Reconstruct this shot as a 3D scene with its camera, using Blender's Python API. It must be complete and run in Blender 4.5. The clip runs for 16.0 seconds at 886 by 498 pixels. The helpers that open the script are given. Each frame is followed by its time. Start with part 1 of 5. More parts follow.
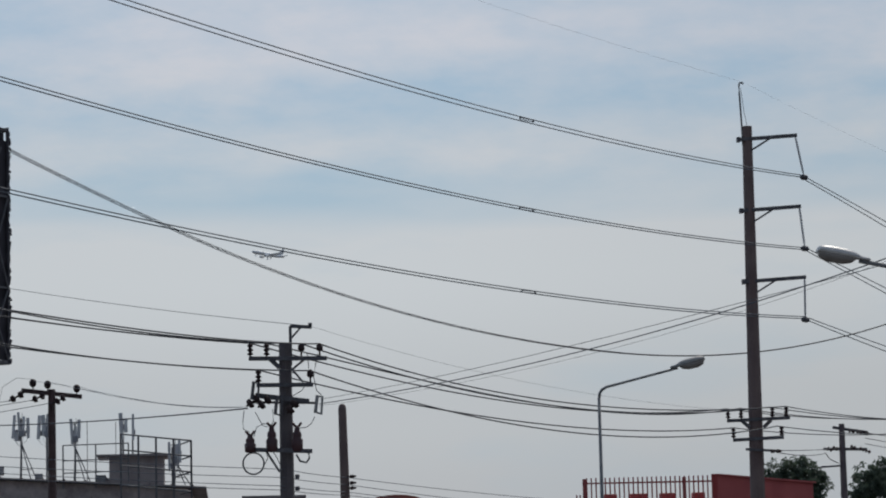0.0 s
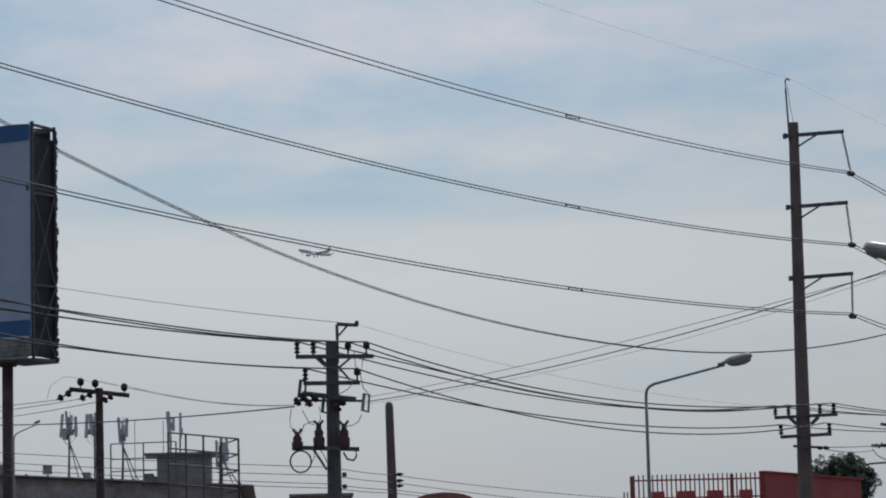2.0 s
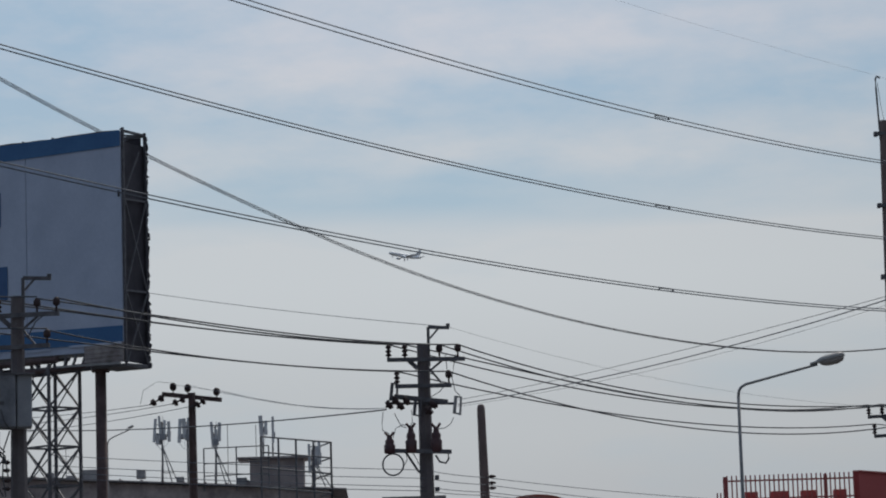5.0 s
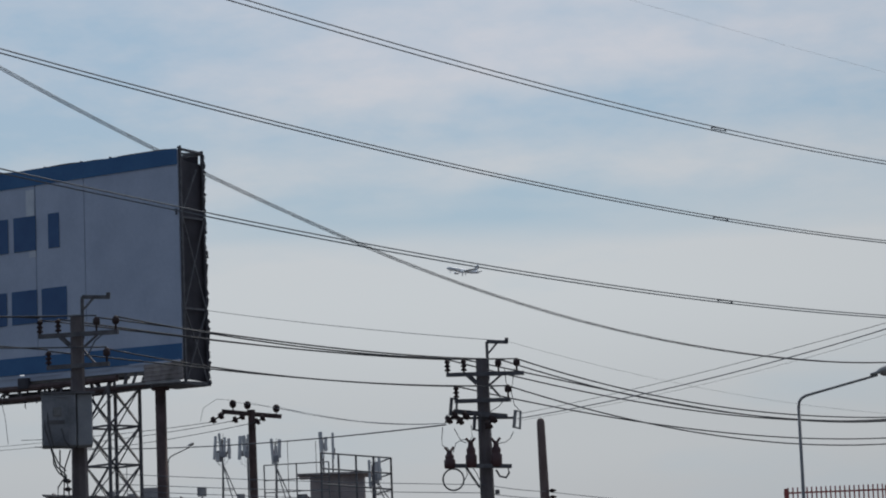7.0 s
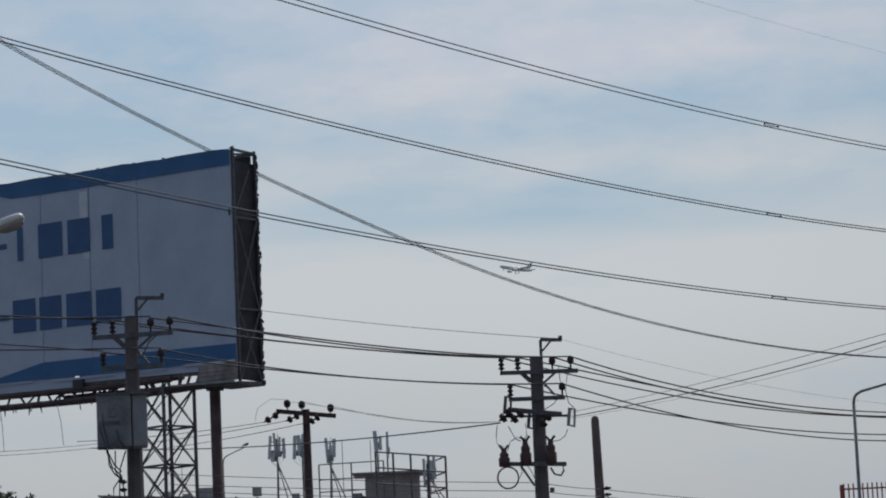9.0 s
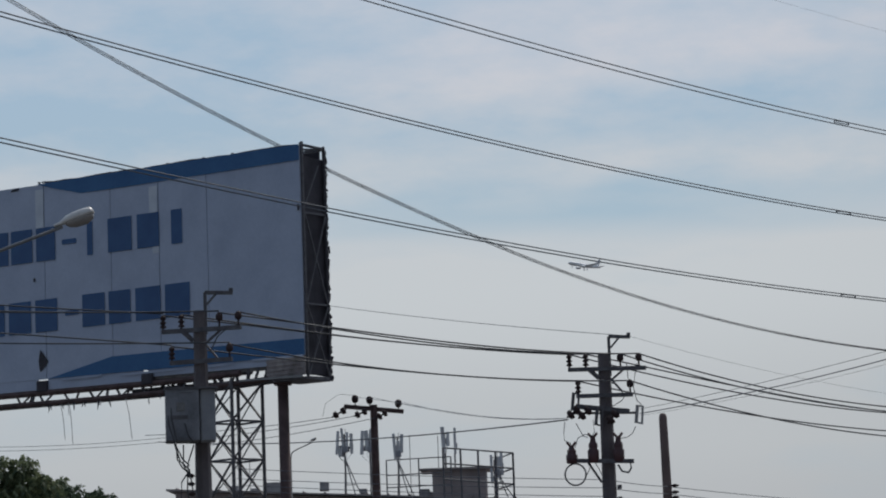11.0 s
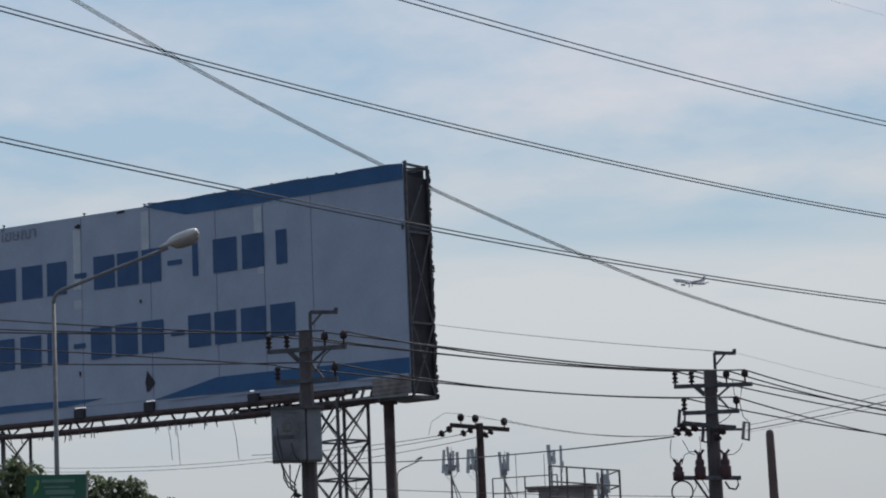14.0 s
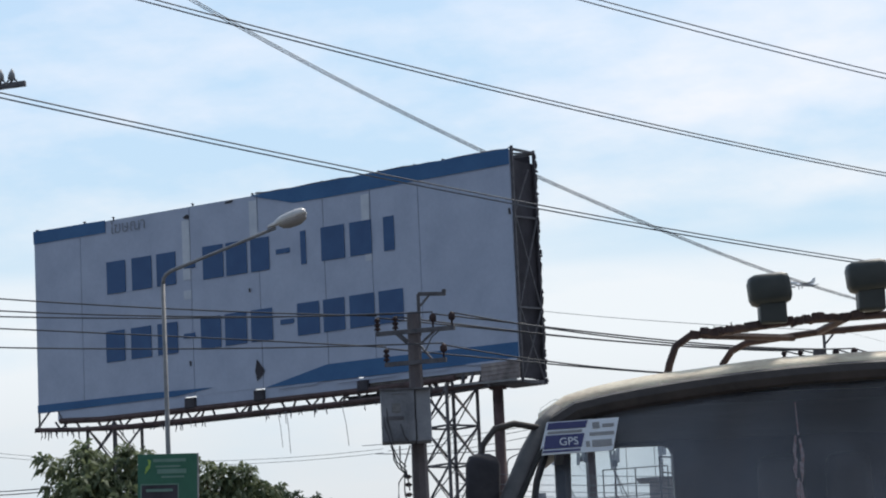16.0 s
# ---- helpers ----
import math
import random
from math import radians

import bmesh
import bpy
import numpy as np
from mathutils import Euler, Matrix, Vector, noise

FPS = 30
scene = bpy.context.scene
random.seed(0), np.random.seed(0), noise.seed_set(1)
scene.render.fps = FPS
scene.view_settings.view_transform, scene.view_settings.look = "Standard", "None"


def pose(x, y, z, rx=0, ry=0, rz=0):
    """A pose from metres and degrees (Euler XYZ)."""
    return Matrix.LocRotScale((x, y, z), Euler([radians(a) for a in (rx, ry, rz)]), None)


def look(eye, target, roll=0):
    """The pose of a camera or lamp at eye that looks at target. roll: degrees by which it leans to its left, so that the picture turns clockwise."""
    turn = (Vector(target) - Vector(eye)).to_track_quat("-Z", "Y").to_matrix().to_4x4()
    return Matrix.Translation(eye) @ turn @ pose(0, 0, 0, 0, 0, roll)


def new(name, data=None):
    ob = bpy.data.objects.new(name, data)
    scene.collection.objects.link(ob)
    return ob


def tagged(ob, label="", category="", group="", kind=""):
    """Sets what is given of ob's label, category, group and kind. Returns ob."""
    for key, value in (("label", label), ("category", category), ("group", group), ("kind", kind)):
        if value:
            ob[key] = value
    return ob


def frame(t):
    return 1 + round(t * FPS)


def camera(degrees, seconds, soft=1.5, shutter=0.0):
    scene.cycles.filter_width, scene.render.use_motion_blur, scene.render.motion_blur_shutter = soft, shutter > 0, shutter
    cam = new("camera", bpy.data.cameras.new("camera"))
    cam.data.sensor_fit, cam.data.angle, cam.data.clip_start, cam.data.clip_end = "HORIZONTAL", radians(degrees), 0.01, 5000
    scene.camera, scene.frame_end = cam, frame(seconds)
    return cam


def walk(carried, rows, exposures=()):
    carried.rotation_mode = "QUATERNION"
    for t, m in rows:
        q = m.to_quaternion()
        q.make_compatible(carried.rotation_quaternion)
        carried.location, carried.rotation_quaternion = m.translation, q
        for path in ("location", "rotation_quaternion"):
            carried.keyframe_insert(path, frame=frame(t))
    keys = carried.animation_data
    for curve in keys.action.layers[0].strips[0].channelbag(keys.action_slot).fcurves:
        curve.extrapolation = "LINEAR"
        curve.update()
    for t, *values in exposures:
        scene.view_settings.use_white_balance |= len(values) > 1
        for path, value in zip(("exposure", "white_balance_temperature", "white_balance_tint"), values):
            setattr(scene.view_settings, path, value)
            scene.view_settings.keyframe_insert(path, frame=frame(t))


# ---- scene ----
# ---- camera and its walk ----
cam = camera(17.0, 16.0, soft=2.0)
EYE, LOW = 2.05, 1.41
# seconds, eye height, tilt, lean, turn
ROWS = [
    (0.0, EYE, 97.603, 1.361, -3.960), (0.5, EYE, 97.691, 1.400, -3.913), (1.0, EYE, 97.599, 1.271, -3.779),
    (1.5, EYE, 97.559, 1.271, -3.472), (2.0, EYE, 97.581, 1.446, -3.045), (2.5, EYE, 97.679, 1.587, -2.753),
    (3.0, EYE, 97.741, 1.619, -2.462), (3.5, EYE, 97.648, 1.503, -2.187), (6.0, EYE, 97.746, 2.047, -0.609),
    (6.5, EYE, 97.955, 2.104, -0.329), (7.0, EYE, 98.001, 2.247, -0.047), (7.5, EYE, 98.006, 2.362, 0.329),
    (8.0, EYE, 98.006, 2.439, 0.600), (8.5, EYE, 98.016, 2.518, 0.789), (11.0, EYE, 97.992, 2.068, 2.300),
    (11.5, EYE, 98.058, 1.902, 2.596), (12.0, EYE, 98.332, 1.921, 3.062), (12.5, EYE, 98.407, 1.925, 3.643),
    (13.0, EYE, 98.322, 2.184, 3.886), (13.5, EYE, 98.450, 2.342, 4.094), (14.0, EYE, 98.423, 2.286, 4.370),
    (14.5, EYE, 98.232, 2.291, 4.853), (15.0, EYE, 98.163, 2.375, 5.404), (15.5, EYE, 98.178, 2.528, 6.007),
    (16.0, LOW, 98.191 + 0.44, 2.629, 6.540),
]
EXPOSURES = [(0.0, -0.02), (3.5, -0.02), (8.5, -0.04), (11.0, -0.04), (12.0, -0.04), (12.5, 0.12), (13.0, 0.18), (14.0, 0.10), (14.5, 0.22), (15.0, 0.39), (15.5, 0.50), (16.0, 0.63)]
walk(cam, [(t, pose(0, 0, z, tilt, lean, turn)) for t, z, tilt, lean, turn in ROWS], EXPOSURES)

# ---- sky and sun ----
SHADY_SIDE = 0.53
SUN_UP, SUN_TURN = 52.0, 24.0   # degrees above the horizon; clockwise from straight ahead
world = bpy.data.worlds.new("hazy_sky")
scene.world = world
world.use_nodes = True
wt = world.node_tree
wt.nodes.clear()


def wnode(kind, **values):
    n = wt.nodes.new(kind)
    for key, value in values.items():
        n.inputs[int(key[1:])].default_value = value
    return n


def wmath(op, a, b=None):
    n = wt.nodes.new("ShaderNodeMath")
    n.operation = op
    for i, v in enumerate((a, b)):
        if v is None:
            continue
        if isinstance(v, (int, float)):
            n.inputs[i].default_value = v
        else:
            wt.links.new(v, n.inputs[i])
    return n.outputs[0]


def wramp(fac, stops, smooth=True):
    n = wt.nodes.new("ShaderNodeValToRGB")
    n.color_ramp.interpolation = "EASE" if smooth else "LINEAR"
    while len(n.color_ramp.elements) < len(stops):
        n.color_ramp.elements.new(0.5)
    for el, (p, c) in zip(n.color_ramp.elements, stops):
        el.position, el.color = p, (*c, 1) if len(c) == 3 else c
    wt.links.new(fac, n.inputs[0])
    return n.outputs[0]


def wnoise(vec, scale, detail, rough=0.5):
    n = wt.nodes.new("ShaderNodeTexNoise")
    n.inputs["Scale"].default_value, n.inputs["Detail"].default_value, n.inputs["Roughness"].default_value = scale, detail, rough
    wt.links.new(vec, n.inputs["Vector"])
    return n.outputs["Fac"]


def wmap(vec, scale, place=(0, 0, 0), turn=(0, 0, 0)):
    n = wt.nodes.new("ShaderNodeMapping")
    n.inputs["Scale"].default_value, n.inputs["Location"].default_value, n.inputs["Rotation"].default_value = scale, place, turn
    wt.links.new(vec, n.inputs["Vector"])
    return n.outputs[0]


sky = wt.nodes.new("ShaderNodeTexSky")
sky.sky_type, sky.sun_disc = "NISHITA", False
sky.sun_elevation, sky.sun_rotation = radians(SUN_UP), radians(SUN_TURN)
sky.dust_density, sky.air_density = 2.0, 1.2
coord = wt.nodes.new("ShaderNodeTexCoord").outputs["Generated"]
split = wt.nodes.new("ShaderNodeSeparateXYZ")
wt.links.new(coord, split.inputs[0])
up = wmath("ARCSINE", split.outputs[2])
broad = wnoise(wmap(coord, (6, 6, 24), (3.1, 0.4, 0.2)), 1.0, 3, 0.5)
fine = wnoise(wmap(coord, (9, 9, 34), (1.2, 7.0, 0)), 1.0, 6, 0.55)
tuft = wnoise(wmap(coord, (26, 26, 62), (0.7, 2.0, 0.3), (0.0, 0.25, 0.0)), 1.0, 5, 0.6)
wave = wmath("ADD", wmath("MULTIPLY", wmath("SUBTRACT", broad, 0.5), 0.020), wmath("MULTIPLY", wmath("SUBTRACT", fine, 0.5), 0.014))
level = wmath("MULTIPLY", wmath("ADD", up, wave), 1 / 0.30)
# a white veil ends at eight degrees, thin cloud lies in streaks above
CLOUD = wramp(level, [(0.0, (0.95, 0.95, 0.95)), (0.43, (0.98, 0.98, 0.98)), (0.465, (0.85, 0.85, 0.85)), (0.495, (0.30, 0.30, 0.30)), (0.52, (0.28, 0.28, 0.28)),
                      (0.558, (0.58, 0.58, 0.58)), (0.605, (0.26, 0.26, 0.26)), (0.672, (0.72, 0.72, 0.72)), (0.73, (0.62, 0.62, 0.62)), (0.79, (0.34, 0.34, 0.34)), (1.0, (0.40, 0.40, 0.40))])
veil = wmath("ADD", CLOUD, wmath("ADD", wmath("MULTIPLY", wmath("SUBTRACT", fine, 0.5), 1.9), wmath("MULTIPLY", wmath("SUBTRACT", broad, 0.5), 1.0)))
# the high cloud thins out towards the clearer sky beyond the billboard
thin = wt.nodes.new("ShaderNodeMapRange")
thin.interpolation_type = "SMOOTHSTEP"
for key, value in (("From Min", -0.20), ("From Max", 0.06), ("To Min", -0.30), ("To Max", 0.04)):
    thin.inputs[key].default_value = value
wt.links.new(split.outputs[0], thin.inputs["Value"])
high = wt.nodes.new("ShaderNodeMapRange")
for key, value in (("From Min", 0.145), ("From Max", 0.165)):
    high.inputs[key].default_value = value
wt.links.new(up, high.inputs["Value"])
veil_n = wt.nodes.new("ShaderNodeClamp")
wt.links.new(wmath("ADD", veil, wmath("MULTIPLY", wmath("ADD", thin.outputs["Result"], wmath("MULTIPLY", wmath("SUBTRACT", tuft, 0.5), 1.3)), high.outputs["Result"])), veil_n.inputs[0])
HAZE = wramp(wmath("MULTIPLY", up, 1 / 0.30), [(0.0, (0.47, 0.49, 0.52)), (0.15, (0.475, 0.50, 0.53)), (0.25, (0.51, 0.54, 0.57)), (0.42, (0.585, 0.62, 0.65)), (0.55, (0.59, 0.62, 0.66)), (0.7, (0.60, 0.625, 0.69)), (1.0, (0.55, 0.60, 0.70))])
CLEAR = wramp(wmath("MULTIPLY", up, 1 / 0.30), [(0.0, (0.45, 0.50, 0.55)), (0.45, (0.40, 0.525, 0.625)), (0.7, (0.375, 0.51, 0.65)), (1.0, (0.33, 0.46, 0.65))])
mix = wt.nodes.new("ShaderNodeMixRGB")
wt.links.new(veil_n.outputs[0], mix.inputs[0])
wt.links.new(CLEAR, mix.inputs[1])
wt.links.new(HAZE, mix.inputs[2])
# haze scatters forward: the sky is brightest on the sun's side and dull on the other
side = wt.nodes.new("ShaderNodeMapRange")
side.interpolation_type = "SMOOTHSTEP"
for key, value in (("From Min", -0.35), ("From Max", 0.85), ("To Min", SHADY_SIDE), ("To Max", 1.0)):
    side.inputs[key].default_value = value
wt.links.new(split.outputs[1], side.inputs["Value"])
dull = wt.nodes.new("ShaderNodeVectorMath")
dull.operation = "SCALE"
wt.links.new(mix.outputs[0], dull.inputs[0])
fade = wt.nodes.new("ShaderNodeMapRange")
fade.interpolation_type = "SMOOTHSTEP"
for key, value in (("From Min", 0.03), ("From Max", 0.22), ("To Min", 1.0), ("To Max", 0.93)):
    fade.inputs[key].default_value = value
wt.links.new(split.outputs[0], fade.inputs["Value"])
wt.links.new(wmath("MULTIPLY", side.outputs["Result"], fade.outputs["Result"]), dull.inputs["Scale"])
blue = wt.nodes.new("ShaderNodeVectorMath")
blue.operation = "SCALE"
wt.links.new(sky.outputs[0], blue.inputs[0])
blue.inputs["Scale"].default_value = 0.05
both = wt.nodes.new("ShaderNodeMixRGB")
both.inputs[0].default_value = 0.92
wt.links.new(blue.outputs[0], both.inputs[1])
wt.links.new(dull.outputs[0], both.inputs[2])
back = wt.nodes.new("ShaderNodeBackground")
back.inputs[1].default_value = 1.0
wt.links.new(both.outputs[0], back.inputs[0])
wt.links.new(back.outputs[0], wt.nodes.new("ShaderNodeOutputWorld").inputs[0])

sun = new("sun", bpy.data.lights.new("sun", "SUN"))
sun.data.energy, sun.data.angle, sun.data.color = 2.0, radians(9.0), (1.0, 0.95, 0.86)
up_r, turn_r = radians(SUN_UP), radians(SUN_TURN)
sun_way = Vector((math.sin(turn_r) * math.cos(up_r), math.cos(turn_r) * math.cos(up_r), math.sin(up_r)))
sun.matrix_world = look(sun_way * 200, (0, 0, 0))


# ---- materials ----
def material(name, dark, light, rough=0.7, metal=0.0, scale=3.0, fine_scale=30.0, bump=0.15, random_by=0.0, spec=0.5):
    m = bpy.data.materials.new(name)
    m.use_nodes = True
    nt = m.node_tree
    bsdf = nt.nodes["Principled BSDF"]
    tc = nt.nodes.new("ShaderNodeTexCoord")
    n1, n2 = nt.nodes.new("ShaderNodeTexNoise"), nt.nodes.new("ShaderNodeTexNoise")
    n1.inputs["Scale"].default_value, n1.inputs["Detail"].default_value = scale, 5
    n2.inputs["Scale"].default_value, n2.inputs["Detail"].default_value = fine_scale, 3
    for n in (n1, n2):
        nt.links.new(tc.outputs["Object"], n.inputs["Vector"])
    add = nt.nodes.new("ShaderNodeMath")
    add.operation = "MULTIPLY_ADD"
    nt.links.new(n2.outputs["Fac"], add.inputs[0])
    add.inputs[1].default_value = 0.4
    nt.links.new(n1.outputs["Fac"], add.inputs[2])
    span = nt.nodes.new("ShaderNodeMapRange")
    span.inputs["From Min"].default_value, span.inputs["From Max"].default_value = 0.45, 0.95
    nt.links.new(add.outputs[0], span.inputs["Value"])
    fac = span.outputs["Result"]
    if random_by:
        info = nt.nodes.new("ShaderNodeObjectInfo")
        jig = nt.nodes.new("ShaderNodeMath")
        jig.operation = "MULTIPLY_ADD"
        nt.links.new(info.outputs["Random"], jig.inputs[0])
        jig.inputs[1].default_value = random_by
        nt.links.new(fac, jig.inputs[2])
        fac = jig.outputs[0]
    mx = nt.nodes.new("ShaderNodeMixRGB")
    mx.inputs[1].default_value, mx.inputs[2].default_value = (*dark, 1), (*light, 1)
    nt.links.new(fac, mx.inputs[0])
    nt.links.new(mx.outputs[0], bsdf.inputs["Base Color"])
    bsdf.inputs["Roughness"].default_value, bsdf.inputs["Metallic"].default_value = rough, metal
    bsdf.inputs["Specular IOR Level"].default_value = spec
    if bump:
        b = nt.nodes.new("ShaderNodeBump")
        b.inputs["Strength"].default_value, b.inputs["Distance"].default_value = bump, 0.02
        nt.links.new(n2.outputs["Fac"], b.inputs["Height"])
        nt.links.new(b.outputs[0], bsdf.inputs["Normal"])
    return m


def glass(name, tint, rough=0.02, sheen=0.0):
    m = bpy.data.materials.new(name)
    m.use_nodes = True
    nt = m.node_tree
    nt.nodes.clear()
    clear, shine = nt.nodes.new("ShaderNodeBsdfTransparent"), nt.nodes.new("ShaderNodeBsdfGlossy")
    clear.inputs[0].default_value, shine.inputs[1].default_value = (*tint, 1), rough
    fr, mx = nt.nodes.new("ShaderNodeFresnel"), nt.nodes.new("ShaderNodeMixShader")
    fr.inputs[0].default_value = 1.45
    nt.links.new(fr.outputs[0], mx.inputs[0])
    film, coat = nt.nodes.new("ShaderNodeBsdfDiffuse"), nt.nodes.new("ShaderNodeMixShader")
    film.inputs[0].default_value, coat.inputs[0].default_value = (0.46, 0.49, 0.58, 1), sheen
    if sheen:
        # uneven pale film painted in place of blotchy sky reflections on the pane
        tc, blotch, span = nt.nodes.new("ShaderNodeTexCoord"), nt.nodes.new("ShaderNodeTexNoise"), nt.nodes.new("ShaderNodeMapRange")
        blotch.inputs["Scale"].default_value, blotch.inputs["Detail"].default_value = 3.2, 4
        span.inputs["From Min"].default_value, span.inputs["From Max"].default_value = 0.35, 0.68
        span.inputs["To Min"].default_value, span.inputs["To Max"].default_value = sheen * 0.45, sheen * 1.75
        nt.links.new(tc.outputs["Object"], blotch.inputs["Vector"])
        nt.links.new(blotch.outputs["Fac"], span.inputs["Value"])
        nt.links.new(span.outputs["Result"], coat.inputs[0])
    nt.links.new(clear.outputs[0], coat.inputs[1])
    nt.links.new(film.outputs[0], coat.inputs[2])
    nt.links.new(coat.outputs[0], mx.inputs[1])
    nt.links.new(shine.outputs[0], mx.inputs[2])
    nt.links.new(mx.outputs[0], nt.nodes.new("ShaderNodeOutputMaterial").inputs[0])
    return m


CONCRETE = material("pole_concrete", (0.09, 0.079, 0.086), (0.18, 0.158, 0.163), 0.9, scale=1.5, fine_scale=25)
BROWN_CONCRETE = material("brown_stained_concrete", (0.132, 0.092, 0.088), (0.235, 0.175, 0.165), 0.9, scale=0.8, fine_scale=25)
STEEL = material("galvanised_steel", (0.13, 0.13, 0.135), (0.24, 0.24, 0.25), 0.6, 0.3, scale=6)
DULL_STEEL = material("dull_violet_grey_steel", (0.10, 0.10, 0.115), (0.18, 0.175, 0.19), 0.7, 0.2, scale=5)
DARK_STEEL = material("weathered_dark_steel", (0.08, 0.078, 0.088), (0.165, 0.16, 0.175), 0.65, 0.3, scale=5)
RUST = material("brown_rusted_steel", (0.06, 0.04, 0.041), (0.14, 0.092, 0.09), 0.8, 0.1, scale=3)
PORCELAIN = material("brown_porcelain", (0.04, 0.028, 0.03), (0.072, 0.048, 0.048), 0.6, bump=0, spec=0.15)
CABLE_HEAD = material("dark_red_cable_head", (0.055, 0.022, 0.026), (0.10, 0.042, 0.045), 0.5, bump=0)
CABLE = material("black_cable_sheath", (0.05, 0.052, 0.062), (0.085, 0.088, 0.10), 0.6, bump=0)
BARE = material("weathered_aluminium_wire", (0.095, 0.105, 0.125), (0.165, 0.178, 0.205), 0.75, 0.15, bump=0)
LAMP_PAINT = material("lamp_grey_paint", (0.17, 0.17, 0.18), (0.27, 0.27, 0.275), 0.6, 0.1, scale=4)
LAMP_HEAD = material("lamp_head_aluminium", (0.55, 0.53, 0.52), (0.72, 0.70, 0.68), 0.45, 0.1, scale=6, bump=0.05)
LAMP_DULL = material("lamp_hood_dull_grey", (0.26, 0.25, 0.25), (0.40, 0.39, 0.38), 0.6, 0.1, scale=6, bump=0.05)
LAMP_GLASS = material("lamp_cover_glass", (0.22, 0.20, 0.19), (0.34, 0.31, 0.29), 0.25, bump=0)
VINYL = material("dusty_white_vinyl", (0.365, 0.42, 0.555), (0.46, 0.52, 0.66), 0.6, scale=0.9, fine_scale=9, bump=0.1, random_by=0.12)
VINYL_PATCH = material("pale_vinyl_patch", (0.50, 0.55, 0.64), (0.66, 0.70, 0.77), 0.6, scale=2)
BLUE = material("blue_printed_vinyl", (0.022, 0.105, 0.265), (0.042, 0.15, 0.34), 0.55, scale=0.8, fine_scale=12, bump=0.05)
DEEP_BLUE = material("deep_blue_lettering", (0.03, 0.085, 0.215), (0.045, 0.12, 0.28), 0.55, scale=1.5, bump=0.0)
LETTER_GREY = material("faded_grey_lettering", (0.20, 0.225, 0.29), (0.27, 0.30, 0.37), 0.6, bump=0)
SHEET = material("grey_corrugated_sheet", (0.22, 0.22, 0.23), (0.36, 0.36, 0.37), 0.6, 0.2, scale=2)
WORN_SHEET = material("worn_brown_grey_sheet", (0.10, 0.092, 0.09), (0.24, 0.22, 0.21), 0.85, 0.0, scale=2.5, fine_scale=18)
TARP = material("black_shade_sheet", (0.036, 0.034, 0.044), (0.078, 0.073, 0.088), 0.85, scale=2)
CABINET_GREY = material("mottled_dark_grey_cabinet", (0.125, 0.132, 0.155), (0.25, 0.26, 0.29), 0.65, scale=1.6, fine_scale=14)
BOX_GREY = material("grey_painted_cabinet", (0.21, 0.22, 0.25), (0.33, 0.34, 0.37), 0.6, scale=2)
ROOF_GREY = material("weathered_roof_sheet", (0.15, 0.13, 0.13), (0.46, 0.41, 0.41), 0.85, scale=1.6, fine_scale=7)
BUILDING_WALL = material("mottled_brown_grey_wall", (0.22, 0.185, 0.185), (0.54, 0.47, 0.46), 0.9, scale=1.1, fine_scale=6)
HUT_WALL = material("stained_cement_render", (0.25, 0.215, 0.215), (0.44, 0.385, 0.38), 0.9, scale=1.2)
ANTENNA = material("antenna_grey_plastic", (0.50, 0.51, 0.53), (0.66, 0.67, 0.69), 0.6, bump=0.05)
RED = material("red_painted_metal", (0.34, 0.07, 0.07), (0.48, 0.13, 0.12), 0.6, scale=1.5)
RED_WALL = material("red_painted_wall", (0.36, 0.06, 0.062), (0.48, 0.095, 0.095), 0.75, scale=0.6)
GREEN = material("green_sign_sheet", (0.022, 0.125, 0.075), (0.038, 0.165, 0.105), 0.45, bump=0)
SIGN_WHITE = material("sign_white_lettering", (0.12, 0.235, 0.19), (0.18, 0.30, 0.25), 0.5, bump=0)
SIGN_YELLOW = material("sign_yellow_green", (0.25, 0.42, 0.08), (0.32, 0.5, 0.1), 0.5, bump=0)
BARK = material("tree_bark", (0.07, 0.05, 0.035), (0.15, 0.11, 0.08), 0.95, scale=4)
GROUND = material("dusty_asphalt", (0.05, 0.05, 0.05), (0.11, 0.105, 0.10), 0.95, scale=0.2, fine_scale=20)
PLANE = material("airliner_grey_paint", (0.84, 0.86, 0.90), (0.90, 0.92, 0.95), 0.5, scale=0.05, bump=0)
CREAM = material("faded_cream_paint", (0.52, 0.39, 0.27), (0.94, 0.84, 0.63), 0.6, scale=7, fine_scale=60, bump=0.06)
TRUCK_DARK = material("grimy_dark_trim", (0.03, 0.025, 0.025), (0.066, 0.055, 0.053), 0.7, scale=8)
PILLAR_GREY = material("dusty_grey_pillar_paint", (0.055, 0.055, 0.06), (0.12, 0.115, 0.115), 0.75, scale=9)
TRUCK_IN = material("cab_interior_vinyl", (0.016, 0.016, 0.022), (0.045, 0.042, 0.05), 0.85, scale=6)
RACK = material("rusty_rack_tube", (0.034, 0.022, 0.022), (0.08, 0.048, 0.044), 0.8, 0.1, scale=14)
BLACK_PLASTIC = material("black_moulded_plastic", (0.025, 0.03, 0.03), (0.045, 0.052, 0.05), 0.5, scale=10, bump=0.05)
RUBBER = material("tyre_rubber", (0.02, 0.02, 0.02), (0.035, 0.035, 0.035), 0.9)
STICKER_WHITE = material("sticker_white", (0.66, 0.70, 0.76), (0.75, 0.79, 0.84), 0.5, bump=0)
STICKER_BLUE = material("sticker_violet_blue", (0.03, 0.032, 0.12), (0.055, 0.06, 0.18), 0.5, bump=0)
GARLAND = material("garland_beads", (0.35, 0.12, 0.12), (0.6, 0.5, 0.5), 0.7, scale=60)
